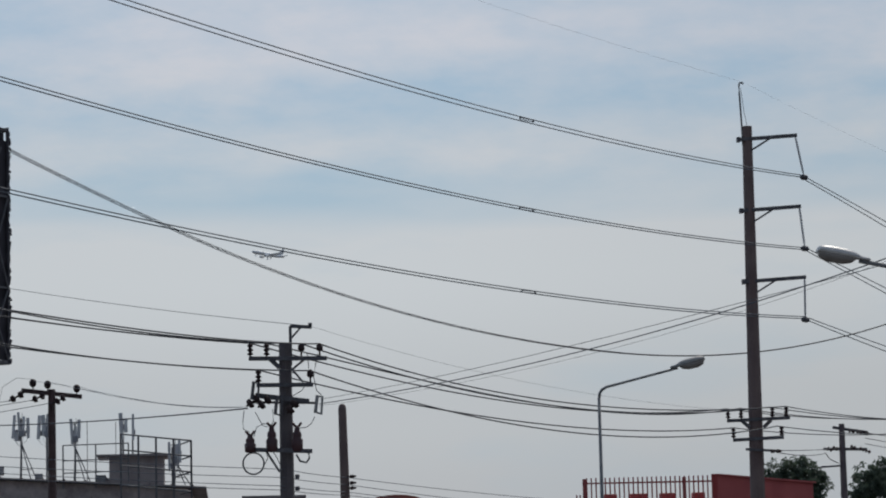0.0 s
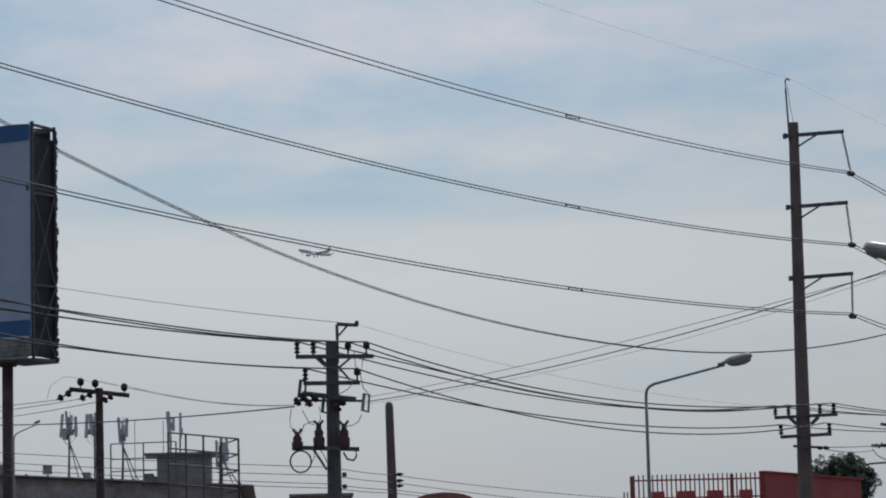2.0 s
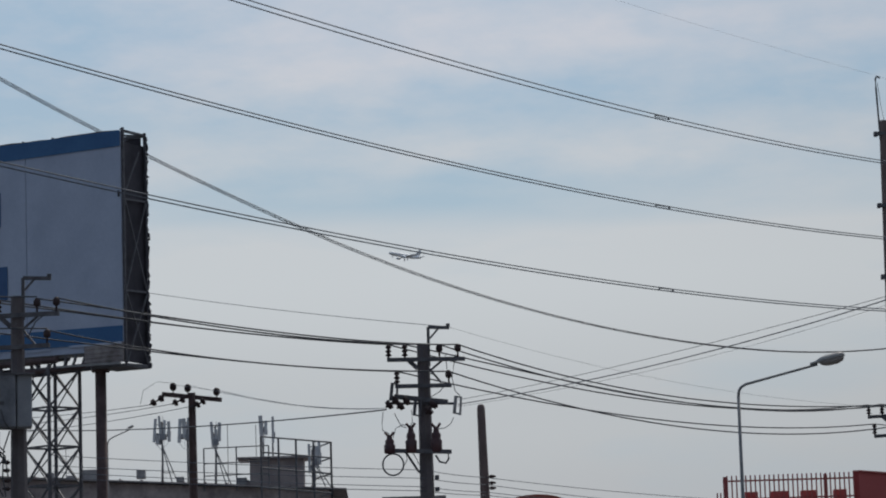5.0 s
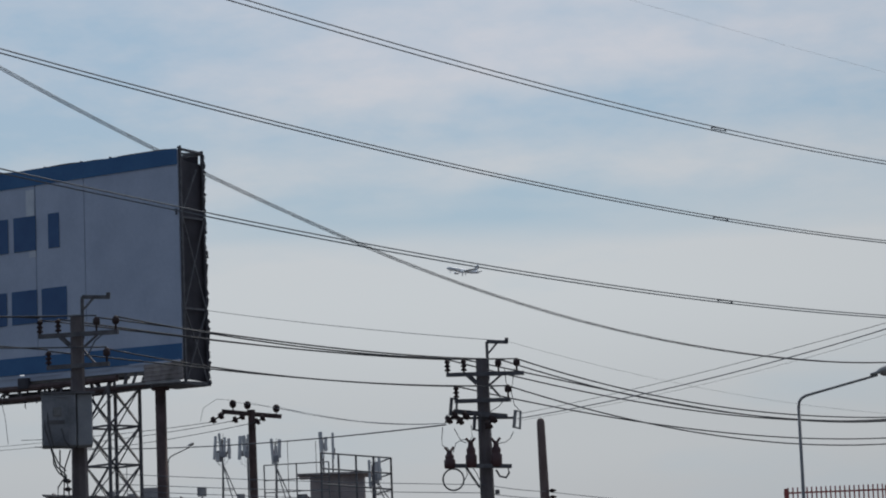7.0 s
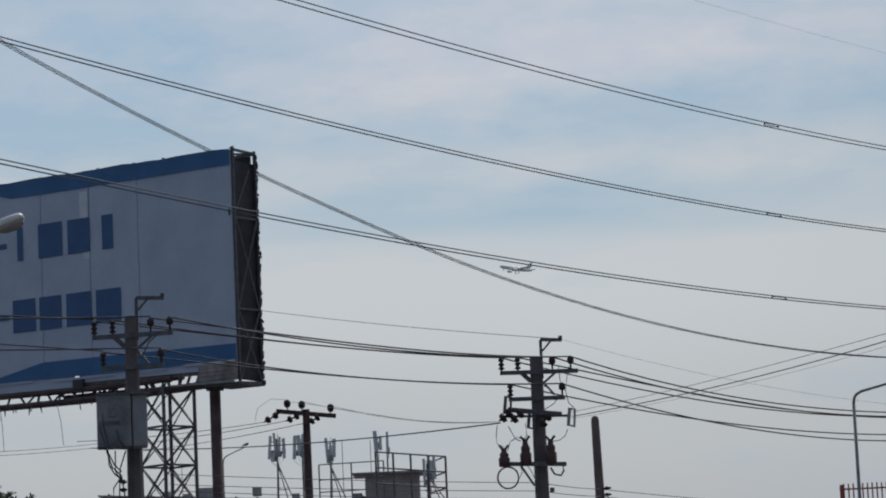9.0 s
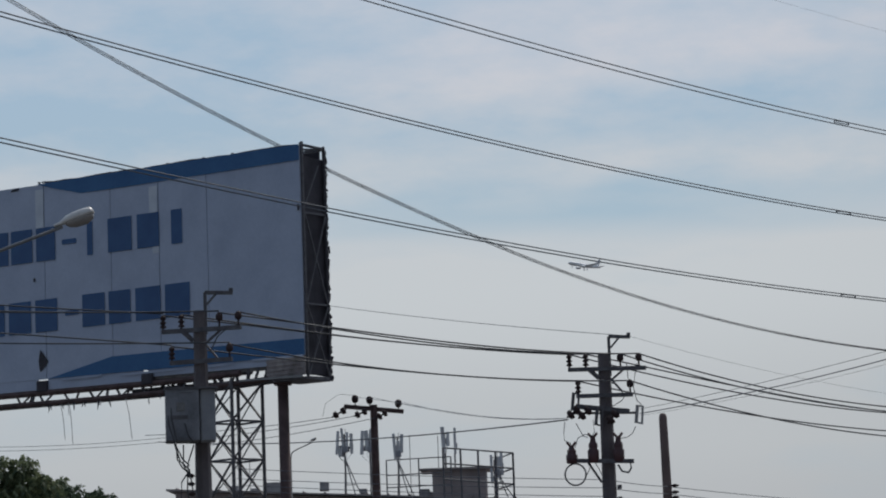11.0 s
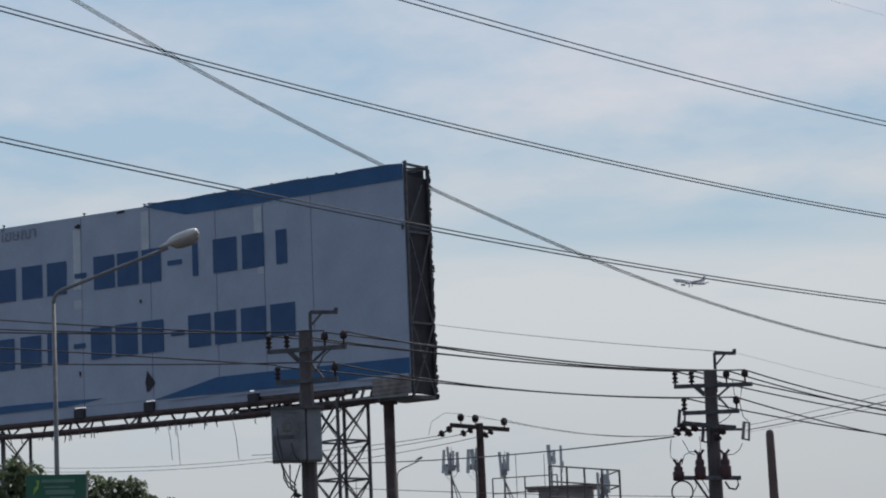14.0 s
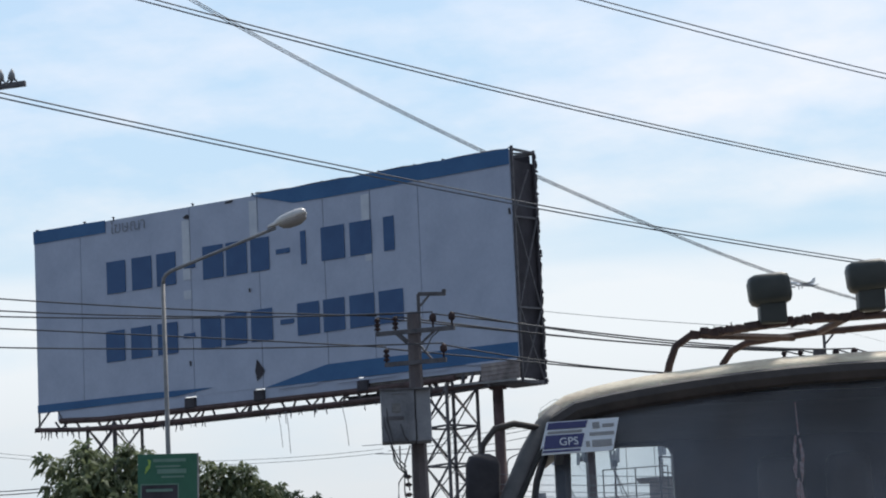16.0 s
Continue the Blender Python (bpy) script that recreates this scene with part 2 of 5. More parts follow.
WINDSCREEN = glass("tinted_windscreen", (0.88, 0.91, 0.94), 0.03, 0.115)
REAR_GLASS = glass("clear_rear_glass", (0.90, 0.93, 0.94))
RED_ROOF = material("red_roof_sheet", (0.30, 0.09, 0.07), (0.42, 0.14, 0.11), 0.8, scale=1)


def foliage(name, dark, light):
    m = material(name, dark, light, 0.6, scale=0.8, fine_scale=6, bump=0)
    nt = m.node_tree
    bsdf = nt.nodes["Principled BSDF"]
    mx = bsdf.inputs["Base Color"].links[0].from_node
    geo = nt.nodes.new("ShaderNodeNewGeometry")
    nt.links.new(geo.outputs["Random Per Island"], mx.inputs[0])
    thin, blend = nt.nodes.new("ShaderNodeBsdfTranslucent"), nt.nodes.new("ShaderNodeMixShader")
    nt.links.new(mx.outputs[0], thin.inputs[0])
    blend.inputs[0].default_value = 0.4
    out = nt.nodes["Material Output"]
    nt.links.new(bsdf.outputs[0], blend.inputs[1])
    nt.links.new(thin.outputs[0], blend.inputs[2])
    nt.links.new(blend.outputs[0], out.inputs[0])
    return m


LEAF = foliage("mango_leaf", (0.08, 0.115, 0.058), (0.29, 0.325, 0.18))
LEAF_DARK = foliage("dark_green_leaf", (0.055, 0.085, 0.06), (0.12, 0.155, 0.105))


# ---- building blocks ----
def thing(name, place, label, category, group="", turn=0.0):
    ob = new(name)
    ob.empty_display_size = 0.3
    ob.matrix_world = pose(*place, 0, 0, turn)
    return tagged(ob, label, category, group)


def part(name, bm, mat, parent=None, label="", smooth=False):
    me = bpy.data.meshes.new(name)
    bmesh.ops.recalc_face_normals(bm, faces=bm.faces)
    bm.to_mesh(me)
    bm.free()
    me.materials.append(mat)
    if smooth:
        for p in me.polygons:
            p.use_smooth = True
    ob = new(name, me)
    if parent is not None:
        ob.parent = parent
    return tagged(ob, label)


def box(bm, centre, size, turn=(0, 0, 0), bevel=0.0):
    m = pose(*centre, *turn) @ Matrix.Diagonal((*size, 1))
    made = bmesh.ops.create_cube(bm, size=1, matrix=m)["verts"]
    if bevel:
        edges = list({e for v in made for e in v.link_edges})
        bmesh.ops.bevel(bm, geom=edges, offset=bevel, segments=2, profile=0.5, affect="EDGES")
    return bm


def rod(bm, a, b, r0, r1=None, sides=8):
    a, b = Vector(a), Vector(b)
    way = b - a
    m = Matrix.Translation((a + b) / 2) @ way.to_track_quat("Z", "Y").to_matrix().to_4x4()
    bmesh.ops.create_cone(bm, cap_ends=True, segments=sides, radius1=r0, radius2=r0 if r1 is None else r1, depth=way.length, matrix=m)
    return bm


def bar(bm, a, b, w, h):
    """A rectangular bar from a to b."""
    a, b = Vector(a), Vector(b)
    way = b - a
    m = Matrix.Translation((a + b) / 2) @ way.to_track_quat("X", "Z").to_matrix().to_4x4() @ Matrix.Diagonal((way.length, w, h, 1))
    bmesh.ops.create_cube(bm, size=1, matrix=m)
    return bm


def tube(bm, points, radius, sides=6):
    """A round tube along points."""
    pts = [Vector(p) for p in points]
    rings = []
    for i, p in enumerate(pts):
        way = (pts[min(i + 1, len(pts) - 1)] - pts[max(i - 1, 0)]).normalized()
        q = way.to_track_quat("Z", "Y")
        r = radius[i] if isinstance(radius, (list, tuple)) else radius
        rings.append([bm.verts.new(p + q @ Vector((r * math.cos(2 * math.pi * k / sides), r * math.sin(2 * math.pi * k / sides), 0))) for k in range(sides)])
    for r0, r1 in zip(rings, rings[1:]):
        for k in range(sides):
            bm.faces.new((r0[k], r0[(k + 1) % sides], r1[(k + 1) % sides], r1[k]))
    bm.faces.new(rings[0][::-1])
    bm.faces.new(rings[-1])
    return bm


def lathe(bm, a, b, profile, sides=10):
    """Turned body on the axis a-b; profile: (share of the length, radius)."""
    a, b = Vector(a), Vector(b)
    return tube_profile(bm, [(a.lerp(b, s), r) for s, r in profile], (b - a).normalized(), sides)


def tube_profile(bm, stations, way, sides):
    q = way.to_track_quat("Z", "Y")
    rings = [[bm.verts.new(p + q @ Vector((r * math.cos(2 * math.pi * k / sides), r * math.sin(2 * math.pi * k / sides), 0))) for k in range(sides)] for p, r in stations]
    for r0, r1 in zip(rings, rings[1:]):
        for k in range(sides):
            bm.faces.new((r0[k], r0[(k + 1) % sides], r1[(k + 1) % sides], r1[k]))
    bm.faces.new(rings[0][::-1])
    bm.faces.new(rings[-1])
    return bm


def fresh():
    return bmesh.new()


def poly(bm, points, depth):
    """A plate: outline points in x, z, thickness along y from y0 to y0 + depth."""
    y0, y1 = depth
    front = [bm.verts.new((x, y0, z)) for x, z in points]
    rear = [bm.verts.new((x, y1, z)) for x, z in points]
    bm.faces.new(front)
    bm.faces.new(rear[::-1])
    n = len(points)
    for i in range(n):
        bm.faces.new((front[i], rear[i], rear[(i + 1) % n], front[(i + 1) % n]))
    return bm


def hang(a, b, sag, n=28):
    a, b = Vector(a), Vector(b)
    return [a.lerp(b, i / n) - Vector((0, 0, 4 * sag * (i / n) * (1 - i / n))) for i in range(n + 1)]


def wire(a, b, sag, radius=0.016, mat=None, label="black overhead power cable hanging between concrete poles", group="overhead cables", name="overhead_cable", n=28, sides=5):
    ob = part(name, tube(fresh(), hang(a, b, sag, n), radius, sides), mat or CABLE, None, label, True)
    return tagged(ob, "", "cable", group)


# ---- ground ----
ground = part("ground", box(fresh(), (0, 1500, -0.1), (7000, 6600, 0.2)), GROUND)
tagged(ground, "dusty grey asphalt and bare ground", "ground", kind="structure")


# ---- poles of the power lines ----
def post_insulator(foot, high, parent, r=0.075):
    x, y, z = foot
    prof = [(0, 0.03), (0.12, 0.03), (0.14, r), (0.26, r * 0.9), (0.3, r * 0.55), (0.42, r * 0.55), (0.45, r), (0.56, r * 0.9), (0.6, r * 0.55), (0.72, r * 0.5), (0.75, r * 0.95), (0.92, r * 0.8), (1, 0.03)]
    return part("insulator", lathe(fresh(), (x, y, z), (x, y, z + high), prof), PORCELAIN, parent, "brown ribbed porcelain insulator", True)


def strain_insulator(a, b, parent, r=0.08, discs=2):
    prof = [(0, 0.025)]
    for k in range(discs):
        s = (k + 0.15) / discs
        prof += [(s, 0.03), (s + 0.1 / discs, r), (s + 0.5 / discs, r * 0.85), (s + 0.6 / discs, 0.035)]
    prof += [(1, 0.025)]
    return part("insulator", lathe(fresh(), a, b, prof), PORCELAIN, parent, "brown porcelain strain discs", True)


def arm_with_pins(parent, x0, x1, z, lean, spots, high):
    """A steel crossarm on the pole with its pin insulators; lean: how much nearer its far end stands."""
    def at(x):
        return lean * (x / max(abs(x0), abs(x1)))
    part("crossarm", bar(fresh(), (x0, -0.22 + at(x0), z), (x1, -0.22 + at(x1), z + 0.03), 0.09, 0.11), DARK_STEEL, parent, "dark steel crossarm")
    for x in spots:
        post_insulator((x, -0.22 + at(x), z + 0.05), high, parent, 0.085)


def arm_with_cups(parent, x0, x1, z, lean, spots, high, dip=0.0):
    """A crossarm with tall ribbed pins on one side of the pole and stemmed cups on the other."""
    far = max(abs(x0), abs(x1))

    def at(x):
        return -0.22 + lean * x / far, z + (0.03 / (x1 - x0) - dip) * (x - x0)
    part("crossarm", bar(fresh(), (x0, *at(x0)), (x1, *at(x1)), 0.09, 0.11), DARK_STEEL, parent, "dark steel crossarm")
    for x in spots:
        y, foot = at(x)
        if x < 0:
            post_insulator((x, y, foot + 0.05), high, parent, 0.085)
        else:
            cup = [(0, 0.025), (0.38, 0.025), (0.44, 0.07), (0.54, 0.092), (0.82, 0.088), (0.94, 0.05), (1, 0.035)]
            part("insulator", lathe(fresh(), (x, y, foot + 0.05), (x, y, foot + 0.05 + high), cup), PORCELAIN, parent, "dark cup insulator on a stem", True)


def cap_bracket(parent, z, x0=0.15, reach=0.58):
    bm = fresh()
    bar(bm, (x0, 0, z - 0.6), (x0, 0, z + 0.46), 0.08, 0.08)
    bar(bm, (x0, 0, z + 0.46), (x0 + reach, 0, z + 0.43), 0.08, 0.09)
    bar(bm, (x0 + 0.04, 0, z + 0.15), (x0 + 0.28, 0, z + 0.42), 0.05, 0.05)
    box(bm, (x0 + reach - 0.04, 0, z + 0.5), (0.1, 0.08, 0.09))
    part("earth_wire_bracket", bm, DARK_STEEL, parent, "dark steel bracket for the earth wire")


def mv_head(parent, za, zb, top, dip, upper=(-0.94, -0.50, 0.43, 0.92), lower=(-0.73, 0.66), reach=0.58):
    """The two crossarms, braces and cap bracket of a medium-voltage pole."""
    arm_with_cups(parent, -0.97, 1.10, za, -0.38, upper, 0.36, dip)
    arm_with_cups(parent, -0.77, lower[1] + 0.06, zb, -0.3, lower, 0.36, dip)
    for a, b, w, h in (((0.58, -0.3, za - 0.03), (0.16, -0.18, za - 0.36), 0.05, 0.05), ((-0.42, -0.12, za - 0.03), (-0.16, -0.1, za - 0.28), 0.05, 0.12),
                       ((0.16, -0.18, zb + 0.42), (0.46, -0.28, zb + 0.04), 0.05, 0.05), ((0.18, -0.18, za - 0.42), (0.32, -0.28, zb + 0.24), 0.03, 0.03)):
        part("brace", bar(fresh(), a, b, w, h), DARK_STEEL, parent, "dark steel arm brace")
    cap_bracket(parent, top, 0.15, reach)


def pole_shaft(parent, top, r_top, r_foot, mat=None, lean=(0.0, 0.0), sides=8):
    bm = fresh()
    tube(bm, [(-lean[0], -lean[1], 0), (-lean[0] * 0.5, -lean[1] * 0.5, top * 0.5), (0, 0, top)], [r_foot, (r_foot + r_top) / 2, r_top], sides)
    return part("shaft", bm, mat or CONCRETE, parent)


# high-voltage pole
hv = thing("high_voltage_pole", (17.78, 100, 0), "tall tapered concrete high-voltage pole with three side arms", "utility pole")
part("shaft", tube(fresh(), [(-0.07, 0, 0), (0.01, 0, 9.8), (0.09, 0, 19.55)], [0.30, 0.235, 0.17], 10), BROWN_CONCRETE, hv)
bm = tube(fresh(), [(-0.07, 0, 18.9), (-0.09, 0, 19.6), (-0.13, 0, 20.7), (-0.135, 0, 21.0), (-0.11, 0, 21.08), (-0.05, 0, 21.09), (0.02, 0, 21.04)], 0.034)
part("lightning_rod", bm, STEEL, hv, "thin steel rod carrying the earth wire")
part("earth_lead", tube(fresh(), [(-0.08, 0, 20.9), (-0.03, 0, 20.5), (0.0, 0, 20.1), (0.06, 0, 19.8), (0.1, 0, 19.5)], 0.009), CABLE, hv)
for tip_z, tip_x, out in ((19.2, 1.80, 2.01), (16.72, 1.84, 1.94), (14.26, 1.92, 1.86)):
    part("crossarm", bar(fresh(), (-0.22, -0.12, tip_z - 0.13), (tip_x, -0.12, tip_z), 0.10, 0.12), DARK_STEEL, hv, "dark steel side arm")
    part("brace", bar(fresh(), (0.17, -0.12, tip_z - 0.52), (0.86, -0.12, tip_z - 0.1), 0.05, 0.06), DARK_STEEL, hv)
    box_b = box(fresh(), (-0.24, -0.1, tip_z - 0.13), (0.12, 0.2, 0.16))
    part("arm_clamp", box_b, DARK_STEEL, hv)
    foot = (out + 0.0, -0.02, tip_z - 1.42)
    prof = [(0, 0.03), (0.06, 0.03)]
    for k in range(14):
        prof += [(0.08 + k * 0.061, 0.048), (0.105 + k * 0.061, 0.024)]
    prof += [(0.96, 0.03), (1, 0.04)]
    part("insulator", lathe(fresh(), (tip_x - 0.05, -0.12, tip_z - 0.06), foot, prof), ANTENNA, hv, "grey ribbed suspension insulator", True)
    bm = fresh()
    lathe(bm, (foot[0] - 0.14, foot[1], foot[2] - 0.02), (foot[0] + 0.14, foot[1], foot[2] - 0.06), [(0, 0.04), (0.2, 0.09), (0.5, 0.10), (0.8, 0.09), (1, 0.04)])
    part("conductor_clamp", bm, DARK_STEEL, hv, "dark rounded conductor clamp", True)
arm_with_pins(hv, -0.97, 1.10, 9.38, -0.3, (-0.93, -0.50, 0.53, 0.98), 0.36)
arm_with_pins(hv, -0.78, 0.86, 8.72, -0.3, (-0.76, 0.80), 0.36)
for s in (-1, 1):
    part("brace", bar(fresh(), (s * 0.5, -0.2, 9.36), (s * 0.24, -0.2, 9.12), 0.06, 0.12), DARK_STEEL, hv)
part("crossarm", bar(fresh(), (-0.42, -0.3, 8.38), (0.75, -0.3, 8.3), 0.07, 0.08), DARK_STEEL, hv)
for x in (0.42, 0.62):
    strain_insulator((x, -0.3, 8.3), (x + 0.14, -0.55, 8.28), hv, 0.07, 1)

# transformer pole with cut-outs and cable heads
p2 = thing("switch_pole", (1.44, 80, 0), "grey concrete pole with crossarms, fuse cut-outs and cable heads", "utility pole", "medium-voltage poles")
pole_shaft(p2, 10.24, 0.165, 0.235)
mv_head(p2, 9.85, 9.12, 10.24, 0.06)
part("crossarm", bar(fresh(), (-0.82, -0.25, 8.82), (0.62, -0.36, 8.62), 0.10, 0.13), DARK_STEEL, p2, "dark steel crossarm")
part("crossarm", bar(fresh(), (-0.95, -0.2, 8.64), (0.85, -0.3, 8.58), 0.08, 0.06), DARK_STEEL, p2, "dark steel crossarm")
for a, b in (((-0.72, -0.3, 8.76), (-1.06, -0.4, 8.52)), ((-0.42, -0.3, 8.74), (-0.76, -0.4, 8.48)), ((0.28, -0.4, 8.62), (0.02, -0.5, 8.3))):
    strain_insulator(a, b, p2, 0.14, 2)
for x, z in ((-0.92, 8.92), (-0.3, 8.5), (0.78, 8.52)):
    bm = fresh()
    rod(bm, (x, -0.4, z - 0.22), (x + 0.06, -0.4, z + 0.26), 0.045)
    bar(bm, (x + 0.05, -0.4, z + 0.24), (x + 0.2, -0.35, z + 0.22), 0.04, 0.04)
    bar(bm, (x, -0.4, z - 0.2), (x + 0.17, -0.35, z - 0.24), 0.04, 0.04)
    rod(bm, (x + 0.2, -0.35, z + 0.24), (x + 0.16, -0.35, z - 0.26), 0.03)
    part("fuse_cutout", bm, SHEET if x > 0.5 else DARK_STEEL, p2, "drop-out fuse holder")
part("bracket", bar(fresh(), (-1.02, -0.3, 7.36), (0.68, -0.36, 7.28), 0.12, 0.11), DARK_STEEL, p2, "dark steel cable-head bracket")
part("brace", bar(fresh(), (-0.55, -0.3, 7.3), (-0.2, -0.2, 6.75), 0.05, 0.05), DARK_STEEL, p2)
for x, h in ((-0.98, 0.50), (-0.4, 0.72), (0.28, 0.70)):
    bm = fresh()
    lathe(bm, (x, -0.32, 7.28), (x, -0.32, 7.28 + h), [(0, 0.12), (0.05, 0.15), (0.45, 0.155), (0.52, 0.11), (0.6, 0.125), (0.72, 0.115), (0.78, 0.08), (0.9, 0.07), (1, 0.05)])
    rod(bm, (x, -0.32, 7.2 + h), (x - 0.12, -0.32, 7.36 + h), 0.035)
    rod(bm, (x, -0.32, 7.2 + h), (x + 0.12, -0.32, 7.36 + h), 0.035)
    part("cable_head", bm, CABLE_HEAD, p2, "dark red-brown cable termination", True)
ring = [(-0.9 + 0.28 * math.cos(a), -0.36, 6.98 + 0.29 * math.sin(a)) for a in [math.pi * 2 * k / 24 for k in range(25)]]
part("cable_loop", tube(fresh(), ring, 0.025), CABLE, p2, "round loop of black cable")
part("cable_loop", tube(fresh(), [(0.25, -0.36, 7.2), (0.35, -0.36, 7.02), (0.52, -0.36, 6.98), (0.6, -0.36, 7.1), (0.58, -0.36, 7.26)], 0.03), CABLE, p2)
# slack leads: x and height along each
for way in ([(0.59, 9.9), (0.61, 9.7), (0.62, 9.5)], [(0.87, 9.9), (0.81, 9.62), (0.75, 9.27), (0.82, 8.91), (0.95, 8.78)], [(0.57, 9.11), (0.42, 8.91), (0.16, 8.76)],
            [(-1.13, 8.4), (-1.17, 8.1), (-1.16, 7.9), (-1.0, 7.82), (-0.98, 7.64)], [(-0.83, 8.35), (-0.73, 8.15), (-0.65, 8.0), (-0.52, 7.95)],
            [(-0.88, 7.7), (-0.8, 7.95), (-0.62, 8.04), (-0.38, 8.0)], [(-0.37, 8.43), (-0.35, 8.1), (-0.42, 7.98)], [(0.76, 8.2), (0.67, 8.02), (0.52, 7.92), (0.32, 7.9)],
            [(-0.37, 7.28), (-0.26, 7.1), (-0.17, 6.88)], [(-0.56, 7.3), (-0.52, 7.1), (-0.6, 6.95)]):
    part("jumper_lead", tube(fresh(), [(x, -0.42, z) for x, z in way], 0.012), CABLE, p2)
for z in (6.62, 6.3):
    box_b = box(fresh(), (0.27, -0.1, z), (0.12, 0.15, 0.12), bevel=0.02)
    part("clamp", box_b, DARK_STEEL, p2)

# pole with a large cabinet, in front of the billboard
p3 = thing("cabinet_pole", (-8.80, 74, 0), "grey concrete pole carrying a large grey steel cabinet", "utility pole", "medium-voltage poles")
pole_shaft(p3, 11.12, 0.16, 0.28)
mv_head(p3, 10.63, 9.83, 11.12, 0.03, (-0.94, -0.46, 0.54, 1.04), (-0.73, 0.79), 0.70)
# the front is a darker mottled grey than the side
bm = box(fresh(), (-0.42, -0.62, 8.42), (0.84, 0.9, 1.30), (0, 0, 8), bevel=0.03)
cab = part("cabinet", bm, CABINET_GREY, p3, "grey painted steel cabinet")
bm = box(fresh(), (0.20, -0.5, 8.42), (0.38, 0.8, 1.30), (0, 0, 8), bevel=0.03)
part("cabinet_side", bm, BOX_GREY, p3)
bm = fresh()
for x in (-0.74, -0.12):
    bar(bm, (x, -1.085, 7.86), (x, -1.085, 8.98), 0.02, 0.02)
for z in (7.86, 8.98):
    bar(bm, (-0.74, -1.085, z), (-0.12, -1.085, z), 0.02, 0.02)
door = part("door_frame", bm, CABINET_GREY, cab, "raised grey door edge")
part("meter_window", box(fresh(), (-0.40, -1.085, 8.62), (0.20, 0.03, 0.22), (0, 0, 8), bevel=0.01), STEEL, door, "small pale meter window")
part("name_plate", box(fresh(), (-0.44, -1.085, 8.36), (0.44, 0.02, 0.09), (0, 0, 8)), DARK_STEEL, door, "dark plate")
part("cabinet_roof", box(fresh(), (-0.2, -0.58, 9.08), (1.34, 1.0, 0.05), (0, 0, 8)), DARK_STEEL, p3)
for pts in ([(-0.62, -0.7, 7.72), (-0.5, -0.6, 7.3), (-0.3, -0.4, 7.1), (-0.24, -0.3, 6.6)], [(-0.4, -0.7, 7.7), (-0.42, -0.6, 7.2), (-0.28, -0.4, 6.9)], [(-0.15, -0.6, 7.7), (-0.32, -0.5, 7.25), (-0.36, -0.4, 6.6), (-0.3, -0.3, 6.1)],
            [(-0.66, -1.05, 9.0), (-0.62, -1.12, 8.3), (-0.5, -1.1, 7.75)], [(-0.74, -1.05, 8.9), (-0.7, -1.12, 8.2), (-0.56, -1.08, 7.7), (-0.42, -0.8, 7.35), (-0.3, -0.4, 7.2)],
            [(-0.58, -0.7, 7.72), (-0.56, -0.7, 7.35), (-0.46, -0.6, 7.15), (-0.30, -0.4, 7.0)], [(-0.3, -1.1, 8.2), (-0.22, -1.12, 7.9), (-0.12, -1.0, 7.75)], [(-0.30, -0.3, 7.1), (-0.5, -0.4, 6.8), (-0.52, -0.4, 6.4), (-0.35, -0.3, 6.1)], [(0.3, -0.5, 10.0), (0.5, -0.5, 10.4), (0.75, -0.5, 10.6)]):
    part("hanging_cable", tube(fresh(), pts, 0.018), CABLE, p3)
for z in (6.95, 6.75, 6.5, 6.3):
    strain_insulator((-0.2, -0.2, z), (-0.38, -0.3, z), p3, 0.06, 1)

# smaller poles further back
p1 = thing("line_pole", (-6.05, 100, 0), "slim brown concrete pole with a tilted timber crossarm", "utility pole", "low-voltage poles")
pole_shaft(p1, 10.86, 0.12, 0.2, RUST)
part("crossarm", bar(fresh(), (-0.98, -0.3, 10.82), (0.98, 0.3, 10.62), 0.12, 0.14), RUST, p1, "brown timber crossarm")
for x, z in ((-0.62, 10.87), (-0.13, 10.81), (0.84, 10.66)):
    bm = fresh()
    rod(bm, (x, -0.1, z - 0.02), (x, -0.1, z + 0.12), 0.02)
    lathe(bm, (x, -0.1, z + 0.08), (x, -0.1, z + 0.34), [(0, 0.07), (0.3, 0.115), (0.75, 0.115), (1, 0.05)])
    part("insulator", bm, PORCELAIN, p1, "brown pin insulator", True)
for a, b in (((-0.9, -0.4, 10.72), (-1.4, -0.5, 10.45)), ((-0.2, -0.3, 10.66), (-0.66, -0.4, 10.46)), ((0.45, -0.1, 10.6), (0.1, -0.2, 10.38))):
    strain_insulator(a, b, p1, 0.13, 2)

stub = thing("stub_pole", (3.42, 92, 0), "plain round-topped concrete stub pole", "utility pole", "low-voltage poles")
part("shaft", lathe(fresh(), (0.12, 0, 0), (-0.02, 0, 9.54), [(0, 0.2), (0.985, 0.125), (0.996, 0.1), (1, 0.05)], 12), BROWN_CONCRETE, stub, smooth=True)
for z in (7.28, 7.08, 6.92):
    strain_insulator((0.15, -0.1, z), (0.36, -0.2, z), stub, 0.06, 1)

